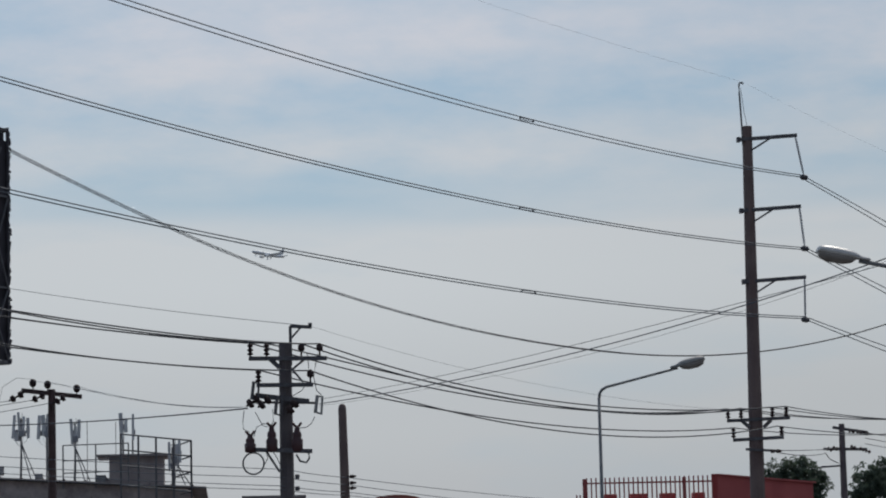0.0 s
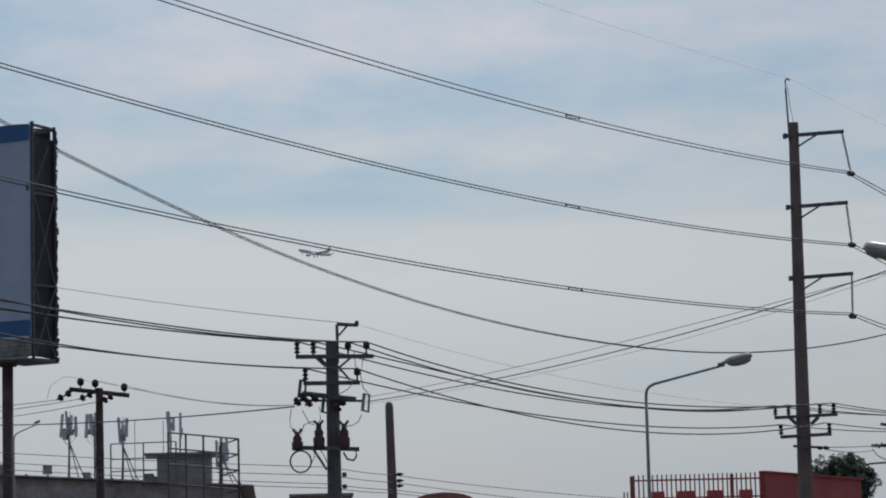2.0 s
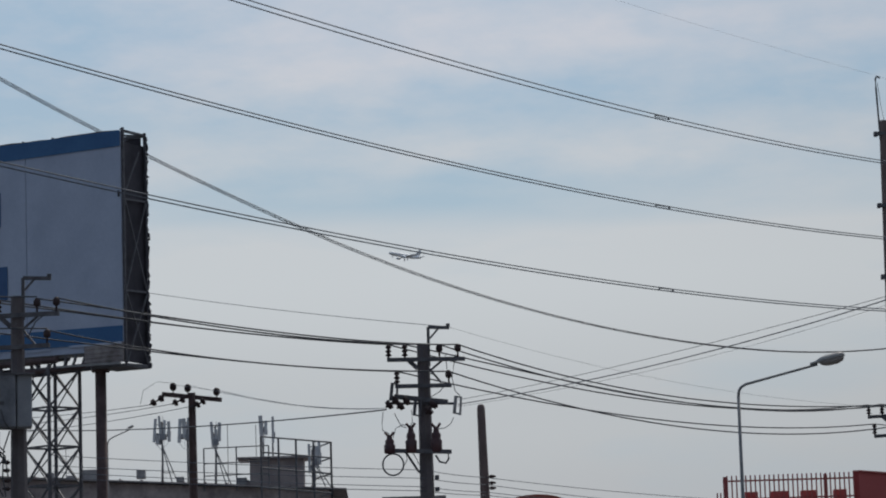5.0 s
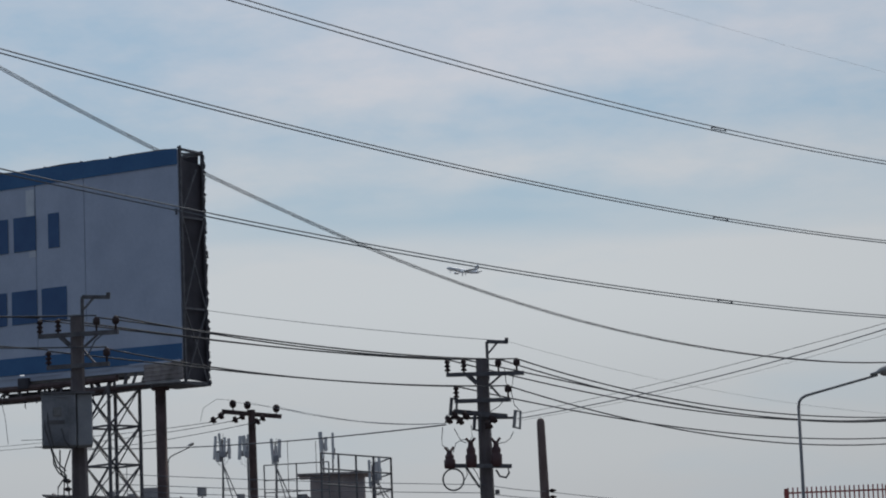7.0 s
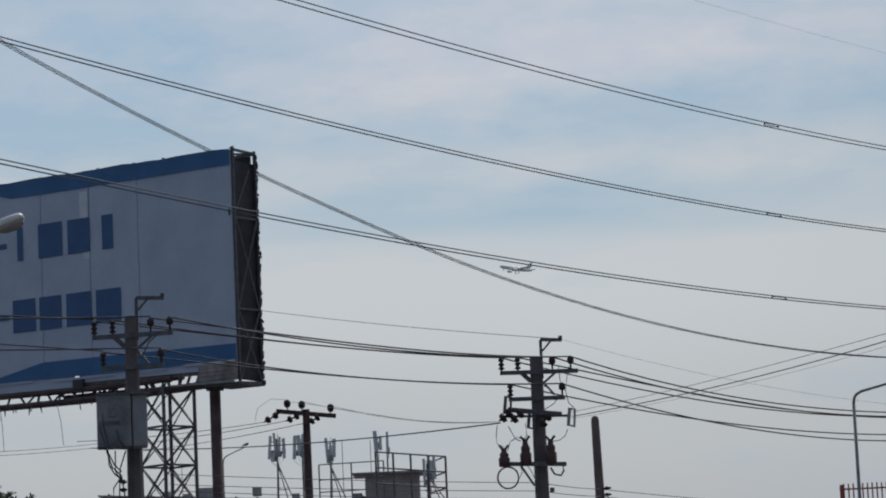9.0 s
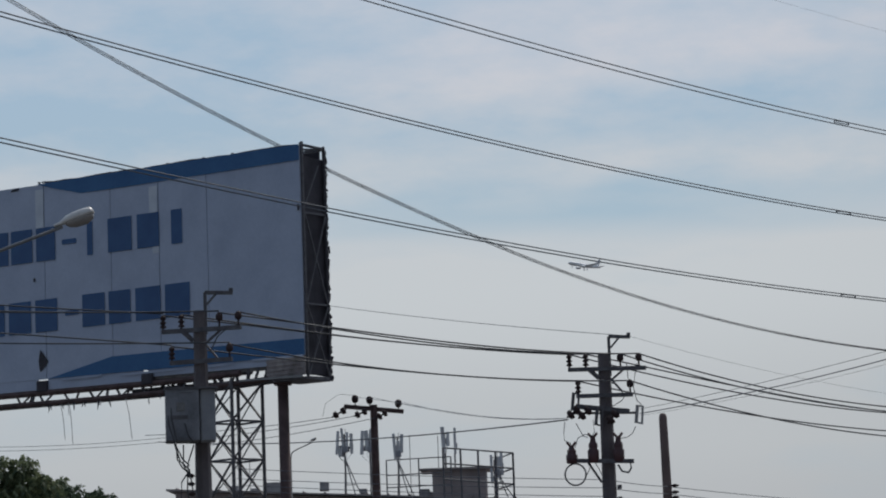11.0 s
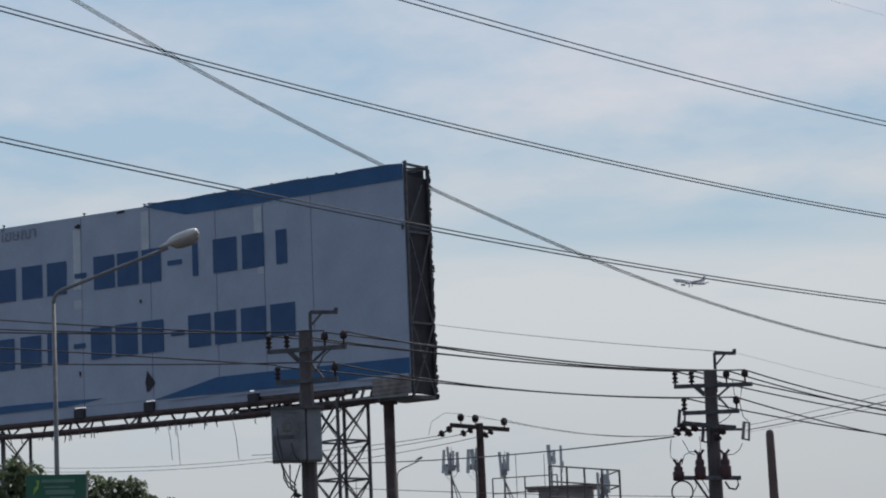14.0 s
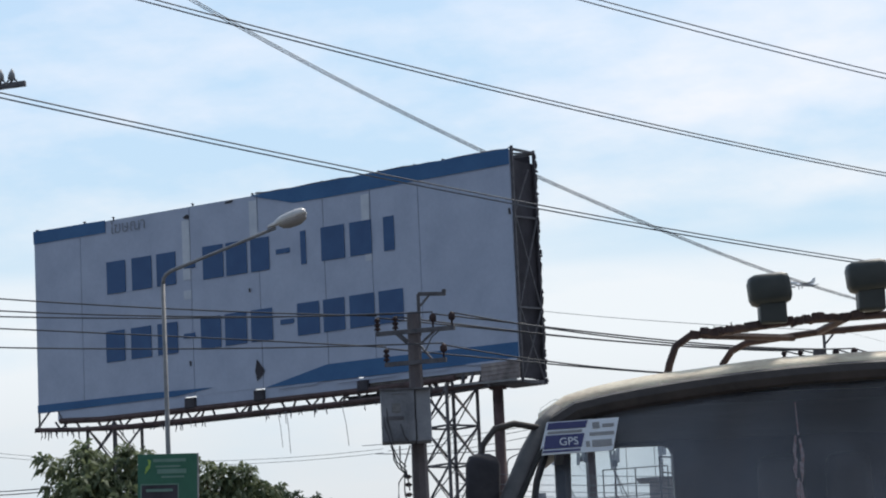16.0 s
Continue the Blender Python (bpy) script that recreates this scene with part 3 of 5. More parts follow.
p5 = thing("distant_pole", (26.97, 130, 0), "pale concrete pole with two bent crossarms", "utility pole", "low-voltage poles")
pole_shaft(p5, 11.35, 0.13, 0.22)
part("crossarm", bar(fresh(), (-0.4, 0, 11.2), (1.15, 0, 10.95), 0.12, 0.12), DARK_STEEL, p5)
part("crossarm", bar(fresh(), (-0.85, 0, 10.25), (1.1, 0, 10.2), 0.12, 0.12), DARK_STEEL, p5)
for x, z in ((0.4, 11.0), (0.75, 10.95), (1.05, 10.9), (-0.6, 10.22), (-0.35, 10.26), (0.45, 10.3), (0.85, 10.2), (1.1, 10.1)):
    strain_insulator((x - 0.12, -0.1, z + 0.05), (x + 0.14, -0.15, z - 0.05), p5, 0.1, 2)
part("crossarm", bar(fresh(), (-1.0, 0, 9.45), (0.0, 0, 9.5), 0.08, 0.08), DARK_STEEL, p5)
part("jumper_lead", tube(fresh(), [(-0.8, 0, 10.1), (-0.6, 0, 9.8), (-0.2, 0, 9.6)], 0.02), CABLE, p5)

near = thing("tall_line_pole", (-14.7, 50, 0), "concrete pole whose crossarm carries spiked insulators", "utility pole")
pole_shaft(near, 12.6, 0.16, 0.26)
part("crossarm", bar(fresh(), (-1.6, 0, 12.2), (2.08, 0, 12.44), 0.10, 0.09), DARK_STEEL, near, "dark crossarm with a pointed end")
for x in (1.4, 1.62, 1.82, -1.2):
    part("insulator", lathe(fresh(), (x, 0, 12.42), (x + 0.02, 0, 12.72), [(0, 0.02), (0.3, 0.025), (0.4, 0.07), (0.7, 0.055), (1, 0.01)]), SHEET, near, "grey pointed insulator", True)
for x in (1.5, 1.72):
    part("tie_clip", tube(fresh(), [(x, -0.05, 12.42), (x + 0.08, -0.05, 12.52), (x + 0.2, -0.05, 12.5), (x + 0.26, -0.05, 12.42)], 0.018), STEEL, near)

# ---- cables ----
HV_NOTE = "twin bare aluminium high-voltage conductor sagging from the tall pole"
END = (-15.61, 53.5)
for z0, z1, sag, skew in ((17.77, 18.87, 0.88, -0.88), (15.26, 16.23, 1.04, -0.52), (12.87, 13.49, 0.96, -0.58)):
    x0 = 19.80 if z0 > 17 else 19.68
    for o in (-1, 1):
        run = [q + Vector((0, 0, skew * (i / 40) * (1 - i / 40) * (1 - i / 20))) for i, q in enumerate(hang((x0, 99.98, z0 + 0.035 * o), (END[0], END[1], z1 + 0.05 * o), sag + (0.05 if z0 > 17 and o < 0 else 0.0), 40))]
        tagged(part("conductor", tube(fresh(), run, 0.017, 5), BARE, None, HV_NOTE, True), "", "cable", "high-voltage conductors")
    mid = Vector((x0, 100, z0)).lerp(Vector((END[0], END[1], z1)), 0.312) - Vector((0, 0, 4 * sag * 0.312 * 0.688 - skew * 0.312 * 0.688 * 0.376))
    sp = fresh()
    for o in (-1, 1):
        bar(sp, mid + Vector((0.24, 0.31, 0.012 + 0.028 * o)), mid - Vector((0.24, 0.31, 0.012 - 0.028 * o)), 0.02, 0.022)
    for k in (-1, 1):
        bar(sp, mid + Vector((0.2 * k, 0.26 * k, 0.045)), mid + Vector((0.24 * k, 0.31 * k, -0.025)), 0.03, 0.03)
    tagged(part("spacer", sp, BARE, None, "small grey spacer clamp on the twin conductor"), "", "spacer", "conductor spacers")
for z0, z1, sag in ((17.76, 15.95, -0.1), (15.26, 13.55, 0.0), (12.83, 12.10, 0.1)):
    for o in (-1, 1):
        wire((19.78, 99.98, z0 - 0.03 + 0.05 * o), (33.86, 125, z1 + 0.20 * o), sag, 0.017, BARE, HV_NOTE, "high-voltage conductors", "conductor")
EARTH = "thin bare earth wire above the conductors"
wire((17.83, 100, 21.09), (-15.61, 53.5, 21.92), 0.54, 0.003, BARE, EARTH, "earth wires", "earth_wire", 40)
wire((17.83, 100, 21.09), (33.86, 125, 20.31), 0.17, 0.002, BARE, EARTH, "earth wires", "earth_wire")
wire((-13.04, 110, 16.5), (2.12, 80, 10.70), 0.19, 0.009, BARE, EARTH, "earth wires", "earth_wire")
wire((2.12, 80, 10.70), (17.66, 100, 9.69), 0.44, 0.004, BARE, EARTH, "earth wires", "earth_wire")

SIX = [(-0.94, 0), (-0.50, 0), (0.43, 0), (0.92, 0), (-0.73, 1), (0.66, 1)]
CABINET_POLE = (-0.94, -0.46, 0.54, 1.04, -0.73, 0.79)
for i, (x, low) in enumerate(SIX):
    lean = -0.34 * x - 0.22
    a = (-8.80 + CABINET_POLE[i], 74 - 0.34 * CABINET_POLE[i] - 0.22, (9.83 if low else 10.63) + 0.42 - 0.03 * (CABINET_POLE[i] + 0.95))
    b = (1.44 + x, 80 + lean, (9.12 if low else 9.85) + 0.42 - 0.06 * (x + 0.95))
    c = (17.78 + x * 1.03, 100 + lean, (8.72 if low else 9.38) + 0.42)
    left = ((0.10, 0.24), (0.16, 0.19), (0.15, 0.38), (0.29, 0.17), (0.12, 0.29), (0.29, -0.07))[i]
    right = ((0.70, 0.41), (0.69, 1.2), (0.85, -0.03), (0.78, -0.40), (0.60, 0.32), (0.94, 0.14))[i]
    for p, q, (sag, skew) in ((a, b, left), (b, c, right)):
        run = [v + Vector((0, 0, skew * (k / 32) * (1 - k / 32) * (1 - k / 16))) for k, v in enumerate(hang(p, q, sag, 32))]
        tagged(part("overhead_cable", tube(fresh(), run, 0.021, 5), CABLE, None, "black overhead power cable hanging between concrete poles", True), "", "cable", "overhead cables")
    wire(c, (28.6 + x, 115, (10.2 if low else 10.55) - 0.05 * i), 0.24, 0.018)
for z0, z1, sag, x in ((12.62, 11.10, 0.08, -0.94), (12.27, 11.10, 0.14, -0.5), (12.07, 11.05, 0.12, 0.54), (11.77, 10.28, -0.02, -0.73), (11.24, 10.24, 0.11, 0.79)):
    wire((-21.58, 76, z0), (-8.80 + x, 74 - 0.34 * x - 0.22, z1), sag, 0.020)
STEEP = "dark weathered conductor rising steeply behind the billboard"
for o in (-1, 0, 1):
    low_end, knee, high = Vector((15.12, 114, 13.12 + 0.02 * o)), Vector((-1.18, 108, 16.96 + 0.048 * o)), Vector((-21.94, 104.5, 28.40 + 0.07 * o))
    run = hang(low_end, knee, 0.69, 24)[:-1] + hang(knee, high, 0.56, 24)
    tagged(part("conductor", tube(fresh(), run, [0.0115 + 0.0045 * max(0.0, min(1.0, (k - 12) / 24)) for k in range(len(run))], 5), CABLE, None, STEEP, True), "", "cable", "rising conductors")
wire((15.12, 114, 13.12), (35.22, 130, 18.34), 1.38, 0.030, CABLE, "black cable sagging far behind the tall pole")
for za, zb, sag, skew, r in ((8.58, 9.11, 0.33, 0.15, 0.013), (8.70, 9.00, 0.15, -0.15, 0.007), (8.52, 9.05, 0.38, 0.3, 0.004)):
    run = [q + Vector((0, 0, skew * (i / 28) * (1 - i / 28) * (1 - i / 14))) for i, q in enumerate(hang((2.34, 80, za), (12.40, 55, zb), sag))]
    tagged(part("overhead_cable", tube(fresh(), run, r, 5), BARE, None, "service cable rising from the switch pole across the road", True), "", "cable", "overhead cables")
for x, z, sag, skew in ((-5.19, 10.94, 0.20, 0.07), (-6.15, 11.12, 0.23, 0.31), (-6.67, 11.14, 0.16, 0.7)):
    run = [q + Vector((0, 0, skew * (k / 28) * (1 - k / 28) * (1 - k / 14))) for k, q in enumerate(hang((x, 99.9, z), (0.40, 79.6, 8.50), sag))]
    tagged(part("overhead_cable", tube(fresh(), run, 0.0065, 5), BARE, None, "thin grey cable to the slim pole", True), "", "cable", "overhead cables")
wire((-16.74, 125, 11.85), (0.40, 79.6, 8.46), 0.30, 0.020)
for k, (x, z) in enumerate(((-7.45, 10.45), (-6.7, 10.46), (-5.95, 10.38))):
    wire((x, 99.5, z), (-15.5 + k, 112, 11.1 - 0.25 * k), 0.1, 0.012, BARE, "thin grey line running behind the billboard")
part_p = [(-6.67, 99.9, 11.2), (-7.2, 99.8, 11.25), (-7.65, 99.6, 10.95), (-7.75, 99.5, 10.5)]
part("jumper_lead", tube(fresh(), [tuple(Vector(p) - Vector((-6.05, 100, 0))) for p in part_p], 0.007), BARE, p1)
PHONE = "low telephone cable along the street"
for z_far, z_pole, z_stub, z_end in ((8.20, 6.82, 7.25, 7.38), (7.89, 6.60, 7.03, 6.95), (7.70, 6.37, 6.80, 6.85), (7.53, 6.26, 6.70, 6.80)):
    wire((-9.68, 90.0, z_far), (1.38, 79.8, z_pole), 0.05, 0.010, BARE, PHONE)
    wire((1.38, 79.8, z_pole), (3.45, 91.75, z_stub), 0.03, 0.011, BARE, PHONE)
    wire((3.45, 91.75, z_stub), (16.5, 118, z_end), 0.12, 0.011, BARE, PHONE)
for dz in (0.0, -0.16):
    wire((-33.0, 120, 12.50 + dz), (-15.74, 120, 11.62 + dz), 0.49, 0.010, BARE, "thin distant cable below the billboard")
for k in range(2):
    wire((-33.0, 120, 10.75 - 0.14 * k), (-21.85, 97.5, 9.2 - 0.12 * k), 0.1, 0.022, CABLE, "thin distant cable below the billboard")
wire((18.2, 99.7, 8.33), (26.6, 130, 10.25), 0.03, 0.016)
wire((18.4, 99.7, 8.26), (26.2, 130, 10.05), 0.10, 0.016)
for k in range(3):
    wire((28.0, 130, 10.95 - 0.25 * k), (36, 122, 8.9 - 0.3 * k), 0.1, 0.016)


# ---- street lamps ----
def street_lamp(place, bend, reach, rise, head=0.76, r=0.055, label="", turn=0.0, deep=1.0, hood_mat=None):
    ob = thing("street_lamp", place, label or "grey steel street lamp with one raised arm", "street lamp", "street lamps", turn)
    s = 1 if reach > 0 else -1
    bm = fresh()
    tube(bm, [(0, 0, 0), (0, 0, bend * 0.5), (0, 0, bend - 0.22)], [r * 1.6, r * 1.25, r], 10)
    part("post", bm, LAMP_PAINT, ob, smooth=True)
    inner = abs(reach) - head
    slope = rise / abs(reach)
    pts = [(0, 0, bend - 0.24), (s * 0.02, 0, bend - 0.1), (s * 0.08, 0, bend - 0.01), (s * 0.2, 0, bend + 0.06)]
    pts += [(s * (0.2 + (inner - 0.1) * k / 4), 0, bend + 0.06 + slope * (inner - 0.1) * k / 4) for k in range(1, 5)]
    part("arm", tube(fresh(), pts, [r * 0.9] * 4 + [r * 0.8] * 4, 8), LAMP_PAINT, ob, smooth=True)
    # head: a tapered hood with a glass cover below
    tilt = math.degrees(math.atan(slope))
    m = pose(s * inner, 0, bend + 0.06 + slope * inner, 0, -tilt if s > 0 else tilt, 0)
    hood, cover = fresh(), fresh()
    hood_prof = [(-0.10, 0.045, 0.045, 0.0), (0.08, 0.055, 0.055, 0.0), (0.15, 0.085, 0.08, 0.0), (0.25, 0.125, 0.115, 0.0), (0.45, 0.15, 0.135, 0.0), (0.75, 0.158, 0.135, 0.0), (0.93, 0.15, 0.115, 0.0), (0.985, 0.125, 0.085, -0.005), (1.0, 0.10, 0.05, -0.01)]
    cover_prof = [(0.20, 0.06, 0.02, -0.04), (0.28, 0.11, 0.075, -0.045), (0.45, 0.14, 0.115, -0.05), (0.75, 0.145, 0.125, -0.05), (0.92, 0.12, 0.09, -0.04), (0.975, 0.05, 0.03, -0.025)]
    for bm2, prof in ((hood, hood_prof), (cover, cover_prof)):
        rings = []
        for u, w, h, dz in [(u, w * head / 0.78, h * deep * head / 0.78, dz * deep * head / 0.78) for u, w, h, dz in prof]:
            ring_v = []
            for k in range(12):
                a = 2 * math.pi * k / 12
                z = h * math.sin(a) * (1.0 if math.sin(a) > 0 else 0.35) if bm2 is hood else h * math.sin(a)
                ring_v.append(bm2.verts.new(m @ Vector((s * u * head, w * math.cos(a), z + dz))))
            rings.append(ring_v)
        for r0, r1 in zip(rings, rings[1:]):
            for k in range(12):
                bm2.faces.new((r0[k], r0[(k + 1) % 12], r1[(k + 1) % 12], r1[k]))
        bm2.faces.new(rings[0][::-1])
        bm2.faces.new(rings[-1])
    h = part("lamp_head", hood, hood_mat or LAMP_HEAD, ob, "pale grey aluminium lamp hood", True)
    part("lamp_cover", cover, LAMP_GLASS, h, "dull glass cover", True)
    return ob


street_lamp((9.33, 75, 0), 8.41, 2.77, 0.68, 0.82, 0.040, deep=0.9, hood_mat=LAMP_DULL)
street_lamp((-13.16, 64, 0), 11.0, 3.32, 1.14, 0.84, 0.047, "grey street lamp standing before the billboard", deep=1.1)
street_lamp((12.15, 47, 0), 7.62, -2.7, 0.55, 0.80, 0.045, deep=0.85)
street_lamp((-9.36, 105, 0), 9.75, 0.95, 0.4, 0.26, 0.024, "small distant street lamp")


# ---- billboard ----
BW = 19.94
board = thing("billboard", (-24.56, 98, 0), "large weathered white billboard with blue bands, on a steel frame", "billboard", turn=math.degrees(math.atan2(-10, 17.25)))
seams = [0.0, 2.15, 7.05, 9.96, 12.65, 14.55, 16.42, BW]
TOP, FOOT = 17.80, 11.36


def lift(x):
    return 0.22 * (1 - x / BW)


for x0, x1 in zip(seams, seams[1:]):
    bm = fresh()
    n = 5
    bow = random.uniform(-0.004, 0.010)
    edge = TOP + random.uniform(-0.035, 0.0)
    cols = []
    for i in range(n + 1):
        u = i / n
        x = x0 + 0.012 + (x1 - x0 - 0.024) * u
        y = -0.03 - bow * math.sin(math.pi * u)
        cols.append([bm.verts.new((x, yy, zz)) for yy, zz in ((y, FOOT + lift(x)), (y, 14.4), (y, edge), (0.02, edge), (0.02, FOOT + lift(x)))])
    for c0, c1 in zip(cols, cols[1:]):
        for k in range(5):
            bm.faces.new((c0[k], c1[k], c1[(k + 1) % 5], c0[(k + 1) % 5]))
    bm.faces.new(cols[0][::-1])
    bm.faces.new(cols[-1])
    part("panel", bm, VINYL, board)
part("backing", box(fresh(), (BW / 2, 0.09, (TOP + FOOT) / 2 + 0.1), (BW - 0.1, 0.10, TOP - FOOT - 0.3)), TARP, board, "dark backing behind the panels")
# blue print
part("blue_band", poly(fresh(), [(0.0, 17.38), (3.33, 17.38), (3.33, 17.80), (0.0, 17.82)], (-0.058, -0.050)), BLUE, board, "blue printed band")
part("blue_band", poly(fresh(), [(9.69, 17.80), (10.3, 17.62), (11.49, 17.32), (13.0, 17.31), (BW, 17.34), (BW, 17.83)], (-0.058, -0.050)), BLUE, board, "blue printed band with a slanted end")
part("blue_band", poly(fresh(), [(0.0, 11.59), (3.0, 11.57), (6.3, 11.565), (7.89, 11.70), (5.0, 11.79), (0.0, 11.86)], (-0.058, -0.050)), BLUE, board, "blue printed wedge")
part("blue_band", poly(fresh(), [(10.03, 11.47), (14.0, 11.42), (BW, 11.37), (BW, 11.88), (14.2, 11.95), (12.6, 11.96)], (-0.058, -0.050)), BLUE, board, "blue printed wedge")
# bars in place of the writing
ROW_A = [(3.37, 4.21), (4.50, 5.38), (5.60, 6.44), (6.80, 7.30), (7.62, 8.50), (8.62, 9.50), (9.66, 10.44), (10.72, 11.30), (11.74, 11.96), (12.58, 13.52), (13.74, 14.60), (15.08, 15.50)]
ROW_B = [(3.26, 4.10), (4.38, 5.28), (5.56, 6.44), (6.70, 7.20), (7.44, 8.30), (8.48, 9.40), (9.58, 10.48), (10.80, 11.36), (11.50, 12.40), (12.56, 13.42), (13.62, 14.60), (14.78, 15.74)]
for row, z0, z1 in ((ROW_A, 15.27, 16.36), (ROW_B, 12.98, 14.02)):
    for x0, x1 in row:
        short = x1 - x0 < 0.6 and x1 - x0 > 0.45
        za, zb = ((z0 + z1) / 2 - 0.09, (z0 + z1) / 2 + 0.07) if short else (z0, z1)
        part("lettering_bar", box(fresh(), ((x0 + x1) / 2 - 0.03, -0.056, (za + zb) / 2), (x1 - x0, 0.012, zb - za), bevel=0.004), DEEP_BLUE, board)
# pale repair strips, holes and torn edges
for x0, x1, z0, z1 in ((6.72, 7.05, 15.35, 17.35), (9.62, 9.95, 16.2, 17.62), (14.2, 14.52, 15.5, 17.2), (6.72, 7.05, 14.7, 15.0), (14.3, 14.55, 15.05, 15.3)):
    part("pale_patch", box(fresh(), ((x0 + x1) / 2, -0.045, (z0 + z1) / 2), (x1 - x0, 0.006, z1 - z0)), VINYL_PATCH, board, "pale vinyl repair strip")
for pts in ([(9.72, 11.72), (9.66, 12.05), (9.74, 12.42), (9.92, 12.2), (10.06, 12.02), (9.84, 11.8)], [(6.90, 12.50), (6.88, 12.66), (6.97, 12.64), (6.95, 12.48)], [(9.52, 14.62), (9.5, 14.74), (9.58, 14.75), (9.58, 14.63)],
            [(19.84, 15.78), (19.83, 15.98), (19.90, 15.98), (19.91, 15.8)], [(8.62, 17.66), (8.66, 17.74), (8.98, 17.76), (8.94, 17.68)], [(6.84, 17.40), (6.80, 17.46), (6.98, 17.53), (7.08, 17.47), (7.03, 17.36)]):
    part("tear", poly(fresh(), pts, (-0.066, -0.058)), TARP, board, "dark torn hole")
heading = bpy.data.curves.new("heading_letters", "FONT")
heading.body, heading.size, heading.extrude = "โฆษณา", 0.56, 0.003
heading.materials.append(LETTER_GREY)
letters = new("heading", heading)
letters.parent, letters.matrix_local = board, pose(3.55, -0.056, 17.28, 90, 0, 0)
# pegs on the top edge
for x in (0.08, 2.3, 3.62, 7.15, 9.72, 10.0, 12.6, 14.9, 16.3, 17.4, 19.93):
    bm = fresh()
    rod(bm, (x, 0.05, TOP - 0.1), (x, 0.05, TOP + 0.07), 0.025)
    box(bm, (x, 0.05, TOP + 0.07), (0.075, 0.07, 0.04), (0, random.uniform(-20, 20), 0))
    part("peg", bm, DARK_STEEL, board)
# skirt below the sheets
for x0, x1, z0, z1 in ((0.9, 6.6, 11.03, 11.38), (7.1, 9.6, 11.03, 11.38), (10.0, 13.8, 10.97, 11.38), (14.0, 18.6, 11.14, 11.38)):
    part("skirt", bar(fresh(), (x0, 0.0, (z0 + z1) / 2 + lift(x0)), (x1, 0.0, (z0 + z1) / 2 + lift(x1)), 0.04, z1 - z0), VINYL, board, "dusty white sheet flap")
for k in range(9):
    part("corrugated_strip", bar(fresh(), (18.55, -0.05 - 0.02 * (k % 2), 11.33 - 0.066 * k), (19.96, -0.05 - 0.02 * (k % 2), 11.35 - 0.066 * k), 0.05, 0.062), ROOF_GREY, board, "pale worn corrugated strip")
part("lip", bar(fresh(), (17.6, -0.16, 10.78), (19.9, -0.16, 10.74), 0.10, 0.06), SHEET, board, "pale bent sheet lip")
for x in (17.4, 17.75, 18.05, 18.4):
    part("web", bar(fresh(), (x, 0.0, 10.76), (x + random.uniform(-0.12, 0.16), 0.05, 11.2), random.uniform(0.05, 0.1), 0.07), DARK_STEEL, board)
part("edge_beam", bar(fresh(), (13.9, 0.06, 11.24), (18.7, 0.06, 11.15), 0.06, 0.22), WORN_SHEET, board, "stained edge beam")
for x, z in ((6.86, 11.23), (9.8, 11.23), (14.0, 11.17)):
    part("bracket_box", box(fresh(), (x, -0.02, z + lift(x) - 0.09), (0.42, 0.2, 0.34), bevel=0.03), TARP, board)
# walkway truss under the board
def sag(x):
    """How far the walkway hangs down between its ends."""
    return 0.21 * max(0.0, min(1.0, x / 3, (BW - x) / 5))


part("top_chord", tube(fresh(), [(x, 0.0, 11.08 + lift(x) - 0.7 * sag(x)) for x in (1.0, 3, 6, 10, 14, 15.5, 17.5)], 0.10, 8), RUST, board)
part("bottom_chord", tube(fresh(), [(x, -0.1, 10.80 + lift(x) - sag(x)) for x in (-0.05, 2, 4, 7, 10, 13, 16, 18.6)], 0.08, 8), RUST, board)
part("bottom_chord", tube(fresh(), [(x, 1.15, 10.86 + lift(x) - sag(x)) for x in (0, 2, 4, 7, 10, 13, 16, 18.6)], 0.05, 8), DARK_STEEL, board)
x = 1.05
k = 0
while x < 17.3:
    low_z, high_z = 10.80 + lift(x) - sag(x), 11.07 + lift(x) - 0.7 * sag(x)
    for way in (-1, 1):
        if way < 0 or k % 3 != 1:
            part("web", bar(fresh(), (x, -0.06, low_z), (x + way * random.uniform(0.24, 0.36), 0.06, high_z), 0.055, 0.05), DARK_STEEL, board)
    if k % 2:
        part("web", bar(fresh(), (x + 0.3, 1.1, low_z + 0.06), (x + 0.62, 0.95, high_z + 0.08), 0.05, 0.05), DARK_STEEL, board)
    part("cross_bar", bar(fresh(), (x, -0.1, low_z + 0.02), (x, 1.15, low_z + 0.08), 0.05, 0.05), DARK_STEEL, board)
    if k % 3 == 2:
        part("hanger", bar(fresh(), (x + 0.45, -0.05, low_z), (x + 0.45, 0.05, high_z), 0.06, 0.06), DARK_STEEL, board)
    x += random.uniform(0.92, 1.12)
    k += 1
x = 12.9
while x < 17.5:
    part("web", bar(fresh(), (x, 0.5, 10.82 + lift(x)), (x + random.uniform(-0.1, 0.25), 0.35, 11.14 + lift(x)), random.uniform(0.04, 0.12), 0.06), DARK_STEEL, board)
    x += random.uniform(0.22, 0.5)
part("middle_chord", tube(fresh(), [(13.0, 0.45, 11.17), (15, 0.45, 11.14), (17.6, 0.45, 11.1)], 0.09, 8), DARK_STEEL, board)
part("middle_chord", tube(fresh(), [(13.0, 0.5, 10.85), (15, 0.5, 10.84), (18.4, 0.5, 10.76)], 0.08, 8), DARK_STEEL, board)
